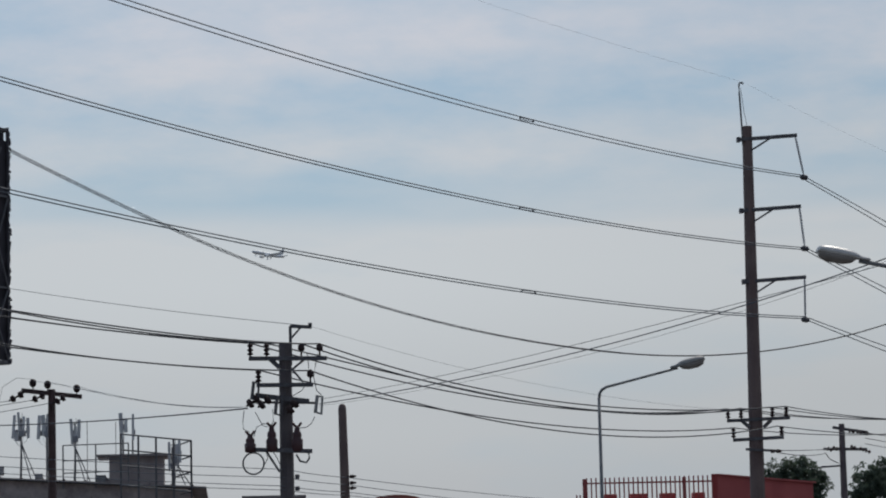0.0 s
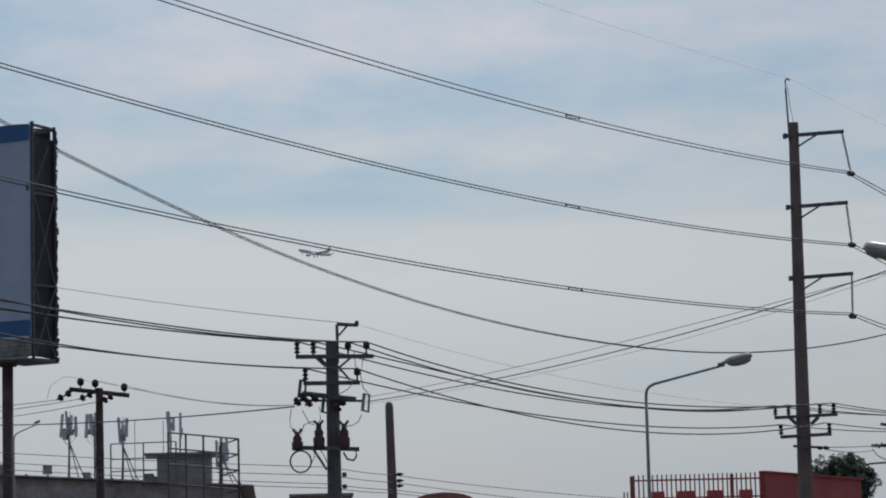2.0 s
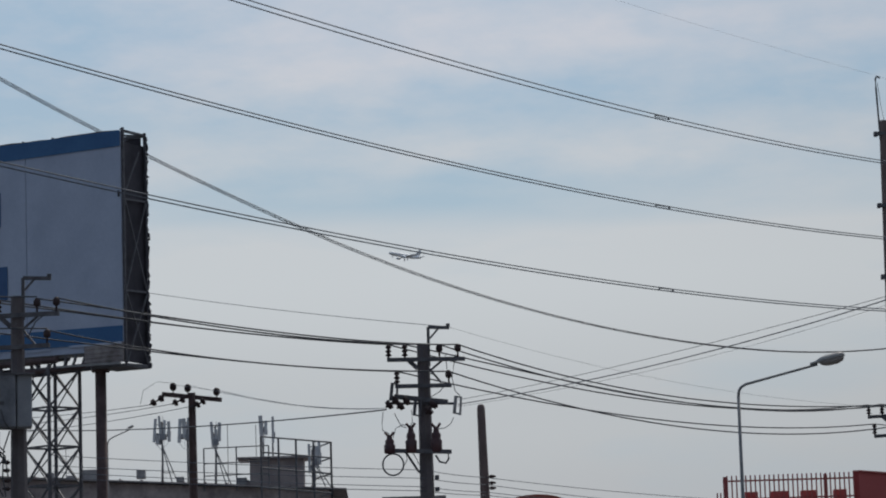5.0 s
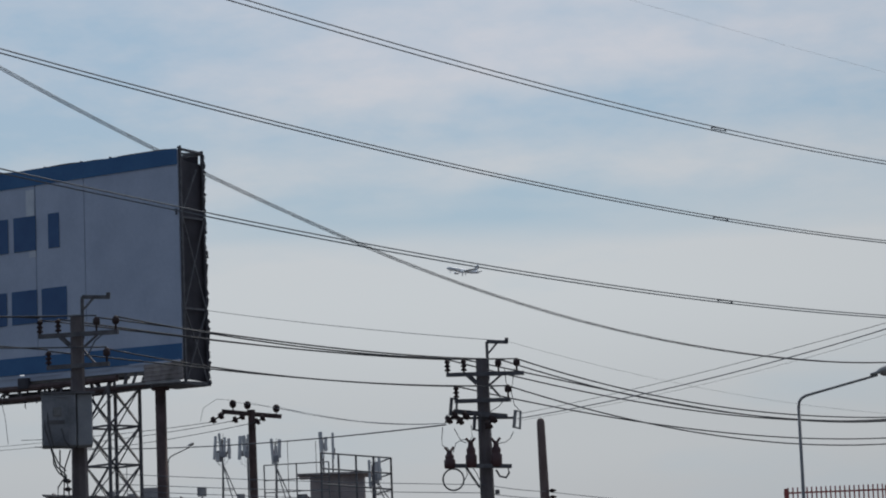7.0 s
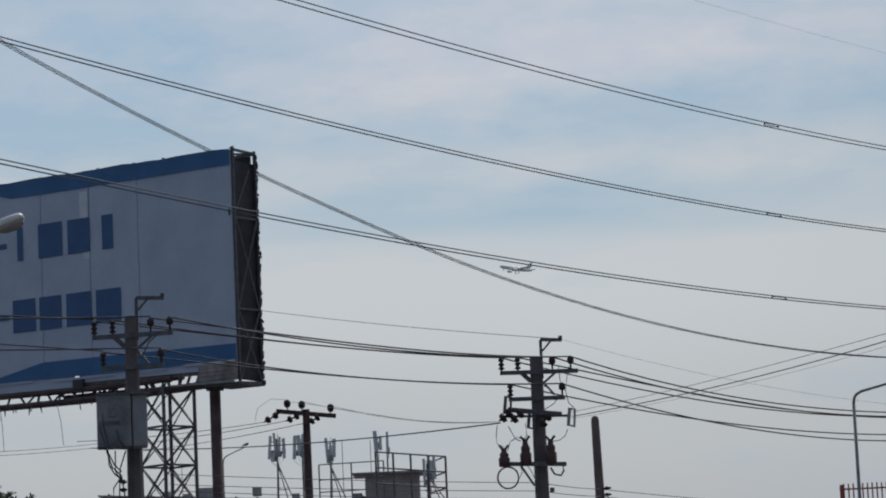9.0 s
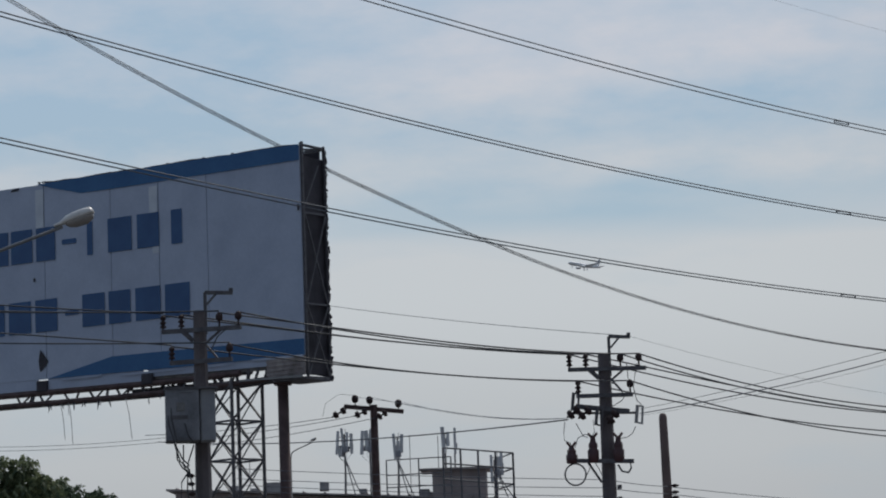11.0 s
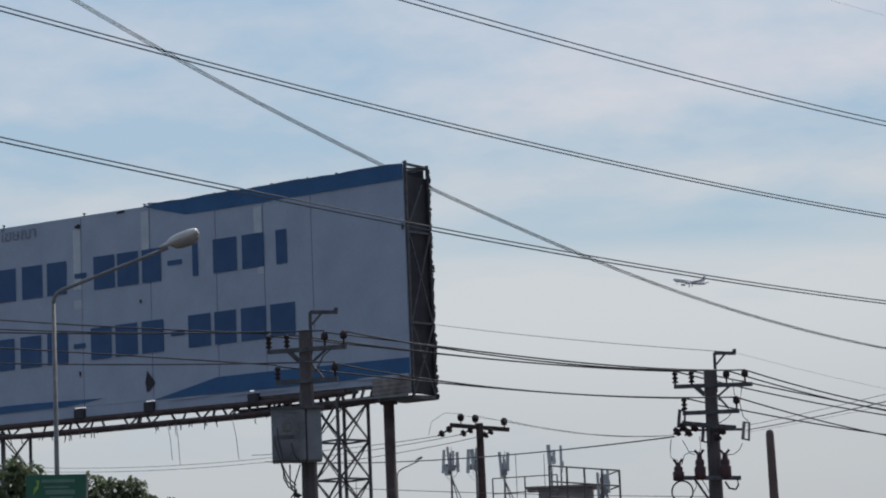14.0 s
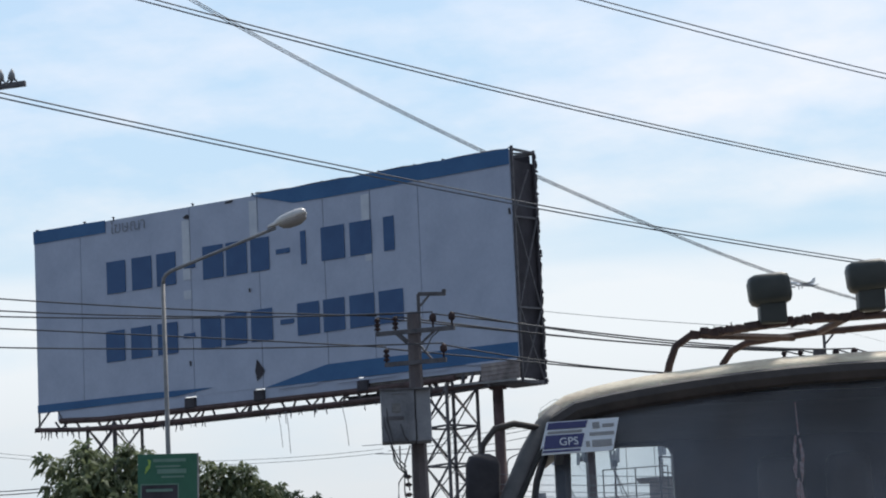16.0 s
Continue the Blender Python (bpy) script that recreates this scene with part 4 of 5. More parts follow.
for x0, x1, z in ((10.6, 12.2, 11.30), (12.9, 15.4, 11.27), (15.9, 17.3, 11.29), (18.0, 19.9, 11.35)):
    part("torn_edge", bar(fresh(), (x0, -0.075, z + lift(x0)), (x1, -0.075, z + lift(x1) + 0.02), 0.01, 0.06), VINYL, board, "pale curled vinyl edge")
for k in range(44):
    x = random.uniform(0.2, 17.8)
    h = random.uniform(0.05, 0.30)
    part("fray", tube(fresh(), [(x, -0.14, 10.78 + lift(x) - sag(x)), (x + random.uniform(-0.04, 0.06), -0.14, 10.72 + lift(x) - sag(x) - h * 0.6), (x + random.uniform(-0.06, 0.08), -0.14, 10.72 + lift(x) - sag(x) - h)], [0.03, 0.02, 0.008], 5), TARP, board, "dark frayed rag")
part("end_strut", bar(fresh(), (-0.15, -0.05, 10.95), (0.5, 0.0, 11.6), 0.05, 0.05), DARK_STEEL, board)
part("end_strut", bar(fresh(), (1.3, -0.05, 11.0), (0.9, 0.0, 11.6), 0.05, 0.05), DARK_STEEL, board)
part("end_strut", bar(fresh(), (0.02, 0.0, 10.95), (0.02, 0.0, 11.6), 0.05, 0.05), DARK_STEEL, board)
# hanging rags and loose wires
for x, h, dx in ((1.2, 0.3, 0), (5.6, 0.25, 0.02), (6.9, 0.4, 0.05), (7.5, 0.18, 0), (10.6, 1.35, 0.16), (10.95, 1.55, 0.12), (10.88, 0.6, 0.05), (12.2, 0.35, 0), (13.2, 1.5, 0.22), (8.2, 0.25, 0.0), (12.35, 0.2, 0.05)):
    bm = tube(fresh(), [(x, -0.15, 10.74 + lift(x) - sag(x)), (x + dx * 0.6, -0.15, 10.74 + lift(x) - h * 0.5), (x + dx, -0.15, 10.74 + lift(x) - h)], 0.010, 5)
    part("loose_wire", bm, SHEET, board, "loose frayed wire")
# open end of the frame: posts, dark sheet and lattice
EX, ED = BW + 0.03, 1.17
bm = fresh()
cols = []
for i in range(15):
    z = 10.80 + (17.52 - 10.80) * i / 14
    y0 = 0.03 + 0.025 * math.sin(i * 1.9) + (0.06 if 7 < i < 11 else 0.0)
    y1 = ED + 0.13 + 0.035 * math.sin(i * 2.3 + 0.6)
    cols.append([[bm.verts.new((EX - 0.07 + off - 0.05 * math.sin(math.pi * k / 4), y0 + (y1 - y0) * k / 4, z + 0.02 * math.sin(k + i))) for k in range(5)] for off in (0.0, -0.02)])
for c0, c1 in zip(cols, cols[1:]):
    for g in (0, 1):
        for k in range(4):
            bm.faces.new((c0[g][k], c0[g][k + 1], c1[g][k + 1], c1[g][k]))
    for k in (0, 4):
        bm.faces.new((c0[0][k], c1[0][k], c1[1][k], c0[1][k]))
for c in (cols[0], cols[-1]):
    for k in range(4):
        bm.faces.new((c[0][k], c[0][k + 1], c[1][k + 1], c[1][k]))
part("end_sheet", bm, TARP, board, "dark sagging shade sheet")
part("end_post", bar(fresh(), (EX, 0.06, 10.66), (EX, 0.06, 17.92), 0.07, 0.07), DARK_STEEL, board)
part("end_post", bar(fresh(), (EX, ED + 0.04, 10.70), (EX, ED + 0.04, 17.90), 0.07, 0.07), TARP, board)
for z in (10.72, 12.94, 15.73):
    part("end_rail", bar(fresh(), (EX, 0.06, z), (EX, ED, z + 0.03), 0.05, 0.06), DULL_STEEL, board)
for y0, z0, y1, z1 in ((0.08, 10.8, ED, 12.9), (ED, 10.8, 0.08, 12.9), (0.08, 13.0, ED, 15.7), (ED, 13.0, 0.08, 15.7), (0.10, 15.95, 0.85, 17.25)):
    part("end_diagonal", bar(fresh(), (EX + 0.03, y0, z0), (EX + 0.03, y1, z1), 0.04, 0.045), DULL_STEEL, board, "dull grey lattice bar")
for x0, x1, y0, y1 in ((EX, EX - 1.6, 0.06, ED), (EX, EX - 0.9, ED, 0.06)):
    part("top_brace", bar(fresh(), (x0, y0, 17.8), (x1, y1, 17.8), 0.06, 0.06), STEEL, board)
part("end_rail", bar(fresh(), (EX, 0.06, 17.82), (EX, ED, 17.82), 0.07, 0.07), DARK_STEEL, board)
part("bottom_plate", box(fresh(), (BW - 0.55, 0.62, 10.70), (1.2, 1.3, 0.08)), DARK_STEEL, board)
bm = fresh()
for k in range(110):
    z = 10.72 + k * 0.0645
    box(bm, (EX + random.uniform(-0.04, 0.02), ED + 0.10 + random.uniform(0.0, 0.07), z + random.uniform(-0.03, 0.03)), (0.05, random.uniform(0.03, 0.10), random.uniform(0.04, 0.12)), (random.uniform(-35, 35), 0, random.uniform(-20, 20)))
tagged(part("ragged_lacing", bm, TARP, board, "ragged lacing along the edge of the sheet"), kind="stuff")
part("rear_sheet", box(fresh(), (BW / 2, ED + 0.02, 14.75), (BW - 0.2, 0.05, 6.0)), TARP, board, "dark rear sheet of the billboard")
part("top_rail", bar(fresh(), (0, ED, 17.8), (BW, ED, 17.8), 0.08, 0.08), DARK_STEEL, board)
# thin dark tube drawn in for the shadow along the board's top edge
part("top_trim", tube(fresh(), [(x, -0.02, 17.83 + 0.015 * math.sin(x * 2.1) + 0.012 * math.sin(x * 5.3)) for x in [9.9 + 0.5 * k for k in range(21)]], 0.03, 6), DARK_STEEL, board, "dark strip drawn as the shadow line of the top edge")


# the frame has settled: its top edge dips slightly towards the open end
for ob in board.children:
    if ob.type == "MESH":
        for v in ob.data.vertices:
            if v.co.z > 13.5:
                u = v.co.x / BW
                v.co.z -= (0.12 * u - 0.07 * max(0.0, u - 0.6) / 0.4) * (v.co.z - 13.5) / 4.3


def lattice_tower(cx, cy, side, top, turn):
    """A square lattice leg under the board, in the board's own axes."""
    t = thing("lattice_tower", (cx, cy, 0), "dark steel lattice tower carrying the billboard", "lattice tower", "billboard legs", turn)
    h = side / 2
    corners = [(-h, -h), (h, -h), (h, h), (-h, h)]
    for x, y in corners:
        part("leg", rod(fresh(), (x, y, 0), (x, y, top), 0.055), DARK_STEEL, t)
    step = 1.17
    for i in range(9):
        z1 = top - 0.08 - i * step
        z0 = max(0.0, z1 - step)
        for (xa, ya), (xb, yb) in zip(corners, corners[1:] + corners[:1]):
            part("ring_bar", bar(fresh(), (xa, ya, z1), (xb, yb, z1), 0.05, 0.06), DARK_STEEL, t)
            part("diagonal", bar(fresh(), (xa, ya, z0), (xb, yb, z1), 0.05, 0.05), DARK_STEEL, t)
            part("diagonal", bar(fresh(), (xb, yb, z0), (xa, ya, z1), 0.03, 0.03), STEEL, t)
    return t


lattice_tower(-9.68, 90.0, 1.19, 10.86, -45.5)
lattice_tower(-21.85, 97.5, 1.28, 11.0, -31)
post = thing("billboard_post", (-8.10, 88.9, 0), "rust-brown steel tube post under the billboard", "post")
part("tube", rod(fresh(), (0, 0, 0), (0, 0, 10.72), 0.165, sides=16), RUST, post, smooth=True)
part("cap_plate", box(fresh(), (0, 0, 10.62), (0.5, 0.5, 0.06)), RUST, post)

# ---- roof with aerials behind ----
house = thing("flat_roofed_building", (0, 0, 0), "long grey weathered building with a steel cage on its roof", "building")
bm = fresh()
box(bm, (-9.9, 146.2, 4.75), (15.9, 12, 9.5))
part("wall", bm, BUILDING_WALL, house)
bm = fresh()
vs = [bm.verts.new(p) for p in ((-18.4, 139.6, 10.75), (-1.28, 139.6, 9.66), (-1.28, 153, 9.66), (-18.4, 153, 10.75), (-18.4, 139.6, 10.67), (-1.28, 139.6, 9.585), (-1.28, 153, 9.585), (-18.4, 153, 10.67))]
for f in ((0, 1, 2, 3), (4, 7, 6, 5), (0, 4, 5, 1), (1, 5, 6, 2), (2, 6, 7, 3), (3, 7, 4, 0)):
    bm.faces.new([vs[i] for i in f])
part("roof", bm, ROOF_GREY, house, "weathered sloping roof slab")
bm = fresh()
vs = [bm.verts.new(p) for p in ((-18.0, 140, 9.0), (-2.1, 140, 9.0), (-2.1, 140, 9.6), (-18.0, 140, 10.60))]
bm.faces.new(vs)
part("fascia", bm, BUILDING_WALL, house)
for x, z in ((-15.2, 9.2), (-12.4, 9.2), (-9.6, 9.2), (-6.8, 9.2), (-4.0, 9.2)):
    part("wall_rib", box(fresh(), (x, 139.95, z - 0.3), (0.2, 0.1, 1.2)), BUILDING_WALL, house)
hut = thing("rooftop_hut", (-4.55, 141.5, 9.55), "small rendered stair hut with an overhanging slab", "hut")
part("wall", box(fresh(), (0, 0, 0.8), (2.55, 2.4, 1.7)), HUT_WALL, hut)
part("slab", box(fresh(), (-0.1, 0, 1.68), (3.5, 3.0, 0.10)), ROOF_GREY, hut)
part("side_wall", box(fresh(), (-1.5, 0.2, 0.25), (0.5, 1.6, 0.9), (0, 20, 0)), HUT_WALL, hut)
for x, z, w, h in ((-11.0, 10.4, 0.42, 0.42), (-9.15, 10.2, 0.36, 0.24), (-6.25, 9.95, 0.5, 0.36), (-13.4, 10.4, 0.7, 0.5), (-14.3, 10.4, 0.4, 0.25), (-15.3, 10.5, 0.4, 0.3)):
    ob = part("roof_unit", box(fresh(), (0, 0, h / 2), (w, 0.5, h), bevel=0.03), SHEET, None, "small grey box on the roof slab")
    ob.location = (x, 141, z + 0.05)
    tagged(ob, "", "roof unit", "roof units")


def cage(name, runs, rails, feet_z, r=0.04, mat=None):
    ob = thing(name, (0, 0, 0), "open cage of grey steel tubes on the roof", "railing", "roof railings")
    for (xa, ya, za), (xb, yb, zb), n in runs:
        for i in range(n + 1):
            u = i / n
            x, y, z = xa + (xb - xa) * u, ya + (yb - ya) * u, za + (zb - za) * u
            part("upright", rod(fresh(), (x, y, feet_z), (x, y, z), r), mat or STEEL, ob)
        for d in rails:
            part("rail", rod(fresh(), (xa, ya, za - d), (xb, yb, zb - d), r * 0.8), STEEL, ob)
    return ob


cage("roof_railing", [((-7.95, 139.8, 11.72), (-4.9, 139.8, 11.78), 2)], (0.0, 0.72, 1.3), 9.7, 0.034)
cage("roof_railing", [((-5.16, 137.2, 12.02), (-1.93, 137.2, 11.66), 4), ((-1.93, 137.2, 11.66), (-2.9, 142.2, 11.7), 1)], (0.0, 0.72, 1.45, 2.35), 8.2, 0.048, DARK_STEEL)


def aerial(x, z_foot, z_top, panels, legs=True, y=141.0):
    z_top -= 0.36
    ob = thing("phone_mast", (x, y, z_foot), "grey phone mast with upright panel aerials", "antenna", "roof aerials")
    h = z_top - z_foot
    part("mast", rod(fresh(), (0, 0, 0), (0, 0, h), 0.04), STEEL, ob)
    for dx, dz, ph in panels:
        part("panel", box(fresh(), (dx + 0.03 * math.sin(dx * 57 + x), -0.1, h + dz + 0.1 * math.sin(dx * 31 + 2 * x)), (0.15 + 0.035 * math.sin(dx * 23 + 3 * x), 0.08, ph * (1 + 0.15 * math.sin(dx * 71 + x))), (4 * math.sin(dx * 40), 3 * math.sin(dx * 13), 90 * dx), bevel=0.015), ANTENNA, ob, "upright grey aerial panel")
        for up_by in (0.3, -0.3):
            part("clamp", bar(fresh(), (0, 0, h + dz + up_by * ph), (dx, -0.08, h + dz + up_by * ph), 0.035, 0.035), STEEL, ob)
        part("radio_unit", box(fresh(), (dx * 0.75 + 0.05, 0.02, h + dz - ph * (0.2 + 0.15 * math.sin(dx * 17))), (0.17, 0.14, 0.26), (0, 0, 40 * dx), bevel=0.02), BOX_GREY, ob, "grey radio unit")
        part("feed_cable", tube(fresh(), [(dx, -0.08, h + dz - ph / 2), (dx * 0.7, -0.1, h + dz - ph / 2 - 0.18), (0.05, -0.06, h + dz - ph / 2 - 0.4), (0.05, -0.06, max(0.1, h * 0.2))], 0.009, 5), BOX_GREY, ob)
    if len(panels) > 2:
        part("radio_unit", box(fresh(), (0.02, -0.16, h - 0.75), (0.24, 0.16, 0.3), bevel=0.02), BOX_GREY, ob, "grey radio unit")
        part("whip", rod(fresh(), (0.05, 0, h), (0.05, 0, h + 0.25), 0.012), STEEL, ob)
    if legs:
        for dx, dy in ((0.75, 0.3), (-0.1, 0.6), (0.5, -0.4)):
            part("stay", rod(fresh(), (dx, dy, 0), (0, 0, h * 0.62), 0.025), STEEL, ob)
        for k in (0.2, 0.38):
            part("tie", rod(fresh(), (0, 0, h * k), (0.75 * (1 - k / 0.62), 0.3 * (1 - k / 0.62), h * k), 0.02), STEEL, ob)
    return ob


aerial(-9.98, 10.1, 13.5, [(-0.36, -0.45, 1.0), (-0.12, -0.3, 0.9), (0.12, -0.4, 1.0), (0.36, -0.42, 0.95), (-0.24, -0.8, 0.5)])
aerial(-8.78, 10.0, 13.45, [(-0.38, -0.5, 1.0), (-0.16, -0.35, 1.1), (0.14, -0.55, 0.5), (0.05, -0.1, 0.5)], False)
aerial(-7.45, 9.95, 13.2, [(-0.14, -0.35, 1.05), (0.16, -0.32, 1.0), (0.02, -0.5, 0.9)])
aerial(-5.2, 9.85, 13.3, [(-0.08, -0.25, 1.1), (0.12, -0.2, 0.7)], False)
aerial(-4.74, 11.3, 13.3, [(0.0, -0.35, 1.1)], False)
aerial(-2.74, 9.7, 12.0, [(-0.26, -0.5, 1.5), (0.1, -0.45, 1.2), (0.26, -0.4, 1.1)], True, 139.0)
aerial(-12.9, 10.2, 13.2, [(-0.1, -0.5, 0.9), (0.1, -0.6, 0.8)], False)

for x, z0, z1 in ((-6.9, 9.9, 13.0), (-5.55, 9.8, 12.9), (-14.6, 10.2, 12.1)):
    ob = part("thin_rod", rod(fresh(), (0, 0, 0), (0, 0, z1 - z0), 0.018, sides=6), STEEL, None, "thin grey rod standing on the roof")
    ob.location = (x, 141.5, z0)
    tagged(ob, "", "rod", "roof rods")
# seams of the roof sheet
for k in range(17):
    x = -17.9 + k * 1.0
    z = 10.75 - 0.0637 * (x + 18.4)
    part("roof_seam", bar(fresh(), (x, 139.55, z + 0.03), (x, 152.9, z + 0.03), 0.06, 0.07), ROOF_GREY, house)

# ---- red building with a picket parapet ----
red = thing("red_building", (0, 0, 0), "red painted building with a picket parapet on its roof", "building")
part("wall", box(fresh(), (15.6, 118, 3.5), (5.2, 11.5, 7.0)), RED_WALL, red)
bm = fresh()
vs = [bm.verts.new(p) for p in ((18.37, 112, 0), (23.3, 118.4, 0), (23.3, 118.4, 8.16), (18.37, 112, 8.2), (18.17, 112.1, 0), (23.1, 118.5, 0), (23.1, 118.5, 8.16), (18.17, 112.1, 8.2))]
for f in ((0, 1, 2, 3), (4, 7, 6, 5), (0, 4, 5, 1), (1, 5, 6, 2), (2, 6, 7, 3), (3, 7, 4, 0)):
    bm.faces.new([vs[i] for i in f])
part("side_wall", bm, RED_WALL, red, "plain red side wall")
part("wall_cap", bar(fresh(), (18.27, 111.98, 8.22), (23.3, 118.42, 8.18), 0.3, 0.06), RED_WALL, red)
picket = None
for i in range(28):
    x = 13.36 + i * 0.178
    if picket is None:
        picket = part("picket", box(fresh(), (0, 0, 0), (0.05, 0.04, 1.5)), RED, red, "red painted picket")
        picket.location = (x, 112, 7.43)
    else:
        o = new("picket", picket.data)
        o.parent, o.location = red, (x, 112, 7.43 + 0.004 * i * 0.2)
for i in range(3):
    o = new("picket", picket.data)
    o.parent, o.location = red, (12.98 + i * 0.13, 112.1, 6.8)
for z in (7.98, 7.3):
    part("rail", bar(fresh(), (13.2, 112.05, z), (18.2, 112.05, z), 0.05, 0.06), RED, red)
for x in (13.28, 17.1):
    part("post", box(fresh(), (x, 112.06, 7.4), (0.13, 0.1, 1.5)), RED, red)
for x, w in ((14.4, 0.5), (15.5, 0.7), (16.6, 0.6), (17.8, 0.5)):
    part("parapet_block", box(fresh(), (x, 113.2, 7.24), (w, 0.3, 0.75), bevel=0.03), RED, red)

low = thing("low_building", (1.75, 130, 0), "low flat-roofed grey building in the distance", "building")
part("wall", box(fresh(), (0, 3, 4.28), (2.5, 6, 8.56)), HUT_WALL, low)
part("roof", box(fresh(), (0, 3, 8.62), (2.8, 6.4, 0.12)), ROOF_GREY, low)
far = thing("red_roofed_hall", (8.2, 150, 0), "distant hall with a shallow red arched roof", "building")
part("wall", box(fresh(), (0, 6, 4.5), (3.0, 12, 9.0)), HUT_WALL, far)
bm = fresh()
poly(bm, [(-1.7, 9.0)] + [(1.7 * math.sin(a), 9.0 + 0.62 * math.cos(a)) for a in [math.pi * (k / 10 - 0.5) for k in range(11)]] + [(1.7, 9.0)][:0], (-0.2, 12.2))
part("roof", bm, RED_ROOF, far, "shallow red arched roof")


# ---- trees ----
def tree(place, blobs, leaves, leaf_len, mat, label, trunk_r=0.16, ragged=0.3, up_by=0.0):
    """blobs: (x, y, z, radius, squash) of leaf masses round the trunk's foot."""
    ob = thing("tree", place, label, "tree", "trees")
    blobs = [(x, y, z + up_by, r, q) for x, y, z, r, q in blobs]
    bm = fresh()
    z_fork = min(b[2] - b[3] for b in blobs) * 0.75
    tube(bm, [(0, 0, 0), (0.06, 0, z_fork * 0.5), (0, 0.05, z_fork)], [trunk_r * 1.3, trunk_r, trunk_r * 0.8], 8)
    for x, y, z, r, q in blobs:
        tube(bm, [(0, 0.05, z_fork * 0.96), (x * 0.5, y * 0.5, (z_fork + z) * 0.5), (x, y, z + r * 0.3 * q)], [trunk_r * 0.6, trunk_r * 0.4, trunk_r * 0.12], 6)
    part("trunk", bm, BARK, ob)
    verts, faces = [], []
    total = sum(b[3] ** 2 for b in blobs)
    for x, y, z, r, q in blobs:
        tips = max(8, int(leaves * (r * r) / total / 16))
        for _ in range(tips):
            d = Vector((random.gauss(0, 1), random.gauss(0, 1), random.gauss(0.25, 1))).normalized()
            rad = r * random.uniform(0.3, 1.0) ** 0.5 * (1 + ragged * noise.noise(d * 2.6 + Vector((x, y, z)))) * random.uniform(0.85, 1.12)
            c = Vector((x, y, z)) + Vector((d.x * rad, d.y * rad, d.z * rad * q))
            grow = (d + Vector((0, 0, 0.7))).normalized()
            for _ in range(16):
                out = (grow * 0.55 + Vector((random.gauss(0, 1), random.gauss(0, 1), random.gauss(-0.2, 0.5))).normalized()).normalized()
                s = leaf_len * random.uniform(0.55, 1.2)
                wide = out.cross(Vector((random.gauss(0, 1), random.gauss(0, 1), random.gauss(0, 1)))).normalized() * s * 0.13
                p = c + out * s * 0.08
                m = p + out * s * 0.45
                e = p + out * s * 0.8 - Vector((0, 0, s * random.uniform(0.2, 0.6)))
                i = len(verts)
                verts += [p, m + wide, e, m - wide]
                faces.append((i, i + 1, i + 2, i + 3))
    me = bpy.data.meshes.new("crown")
    me.from_pydata([tuple(v) for v in verts], [], faces)
    me.materials.append(mat)
    crown = new("crown", me)
    crown.parent = ob
    return ob


MANGO = "leafy mango tree with drooping leaves below the billboard"
tree((-18.1, 78, 0), [(-0.65, 0, 7.75, 0.72, 0.85), (0.85, 0.3, 7.8, 0.62, 0.85), (0.1, 0, 7.45, 0.6, 0.8), (-0.85, 0.2, 6.7, 0.6, 0.8), (1.45, 0, 7.0, 0.7, 0.9), (0.2, -0.3, 6.7, 1.0, 0.9), (-0.3, 0.4, 8.1, 0.42, 0.9), (1.3, 0.1, 7.75, 0.4, 0.9)], 4600, 0.40, LEAF, MANGO, ragged=1.0, up_by=0.12)
tree((-15.4, 82, 0), [(-0.4, 0, 7.5, 0.66, 0.75), (0.6, 0.2, 7.55, 0.5, 0.8), (-0.95, 0.1, 6.95, 0.7, 0.8), (0.95, 0, 6.85, 0.75, 0.8), (0.1, 0.1, 6.8, 0.8, 0.7)], 4000, 0.35, LEAF, MANGO, ragged=0.9, up_by=0.2)
tree((-13.6, 84, 0), [(-0.6, 0, 7.0, 0.66, 0.65), (0.3, 0.2, 6.75, 0.66, 0.7), (1.0, 0.1, 6.35, 0.6, 0.6)], 3400, 0.31, LEAF, MANGO, ragged=0.6, up_by=0.1)
DISTANT = "dense dark green tree in the distance"
tree((31.6, 165, 0), [(-1.7, 0, 10.7, 0.75, 1.0), (-0.95, 0, 10.95, 0.75, 1.0), (-0.1, 0, 11.2, 0.9, 1.0), (0.5, 0.3, 11.05, 0.85, 1.0), (1.0, 0, 10.75, 0.7, 1.1), (0.0, 0, 10.0, 1.5, 0.8), (-1.2, 0, 9.8, 1.0, 0.9), (0.85, 0, 9.9, 0.7, 1.0)], 12000, 0.34, LEAF_DARK, DISTANT, ragged=0.8)
tree((37.2, 168, 0), [(-0.8, 0, 10.8, 1.1, 0.9), (0.5, 0.3, 11.2, 1.1, 0.95), (0.0, 0, 10.0, 1.6, 0.8), (1.5, 0, 10.4, 1.2, 0.9), (-1.3, 0, 9.8, 0.9, 0.8)], 11000, 0.36, LEAF_DARK, DISTANT, ragged=0.8)
tree((33.9, 172, 0), [(-0.3, 0, 8.7, 0.8, 0.8), (0.6, 0, 8.5, 0.8, 0.8)], 2600, 0.42, LEAF_DARK, DISTANT)
tree((29.4, 166, 0), [(0.0, 0, 9.9, 0.7, 0.9), (-0.5, 0, 9.2, 0.8, 0.8)], 2400, 0.42, LEAF_DARK, DISTANT)

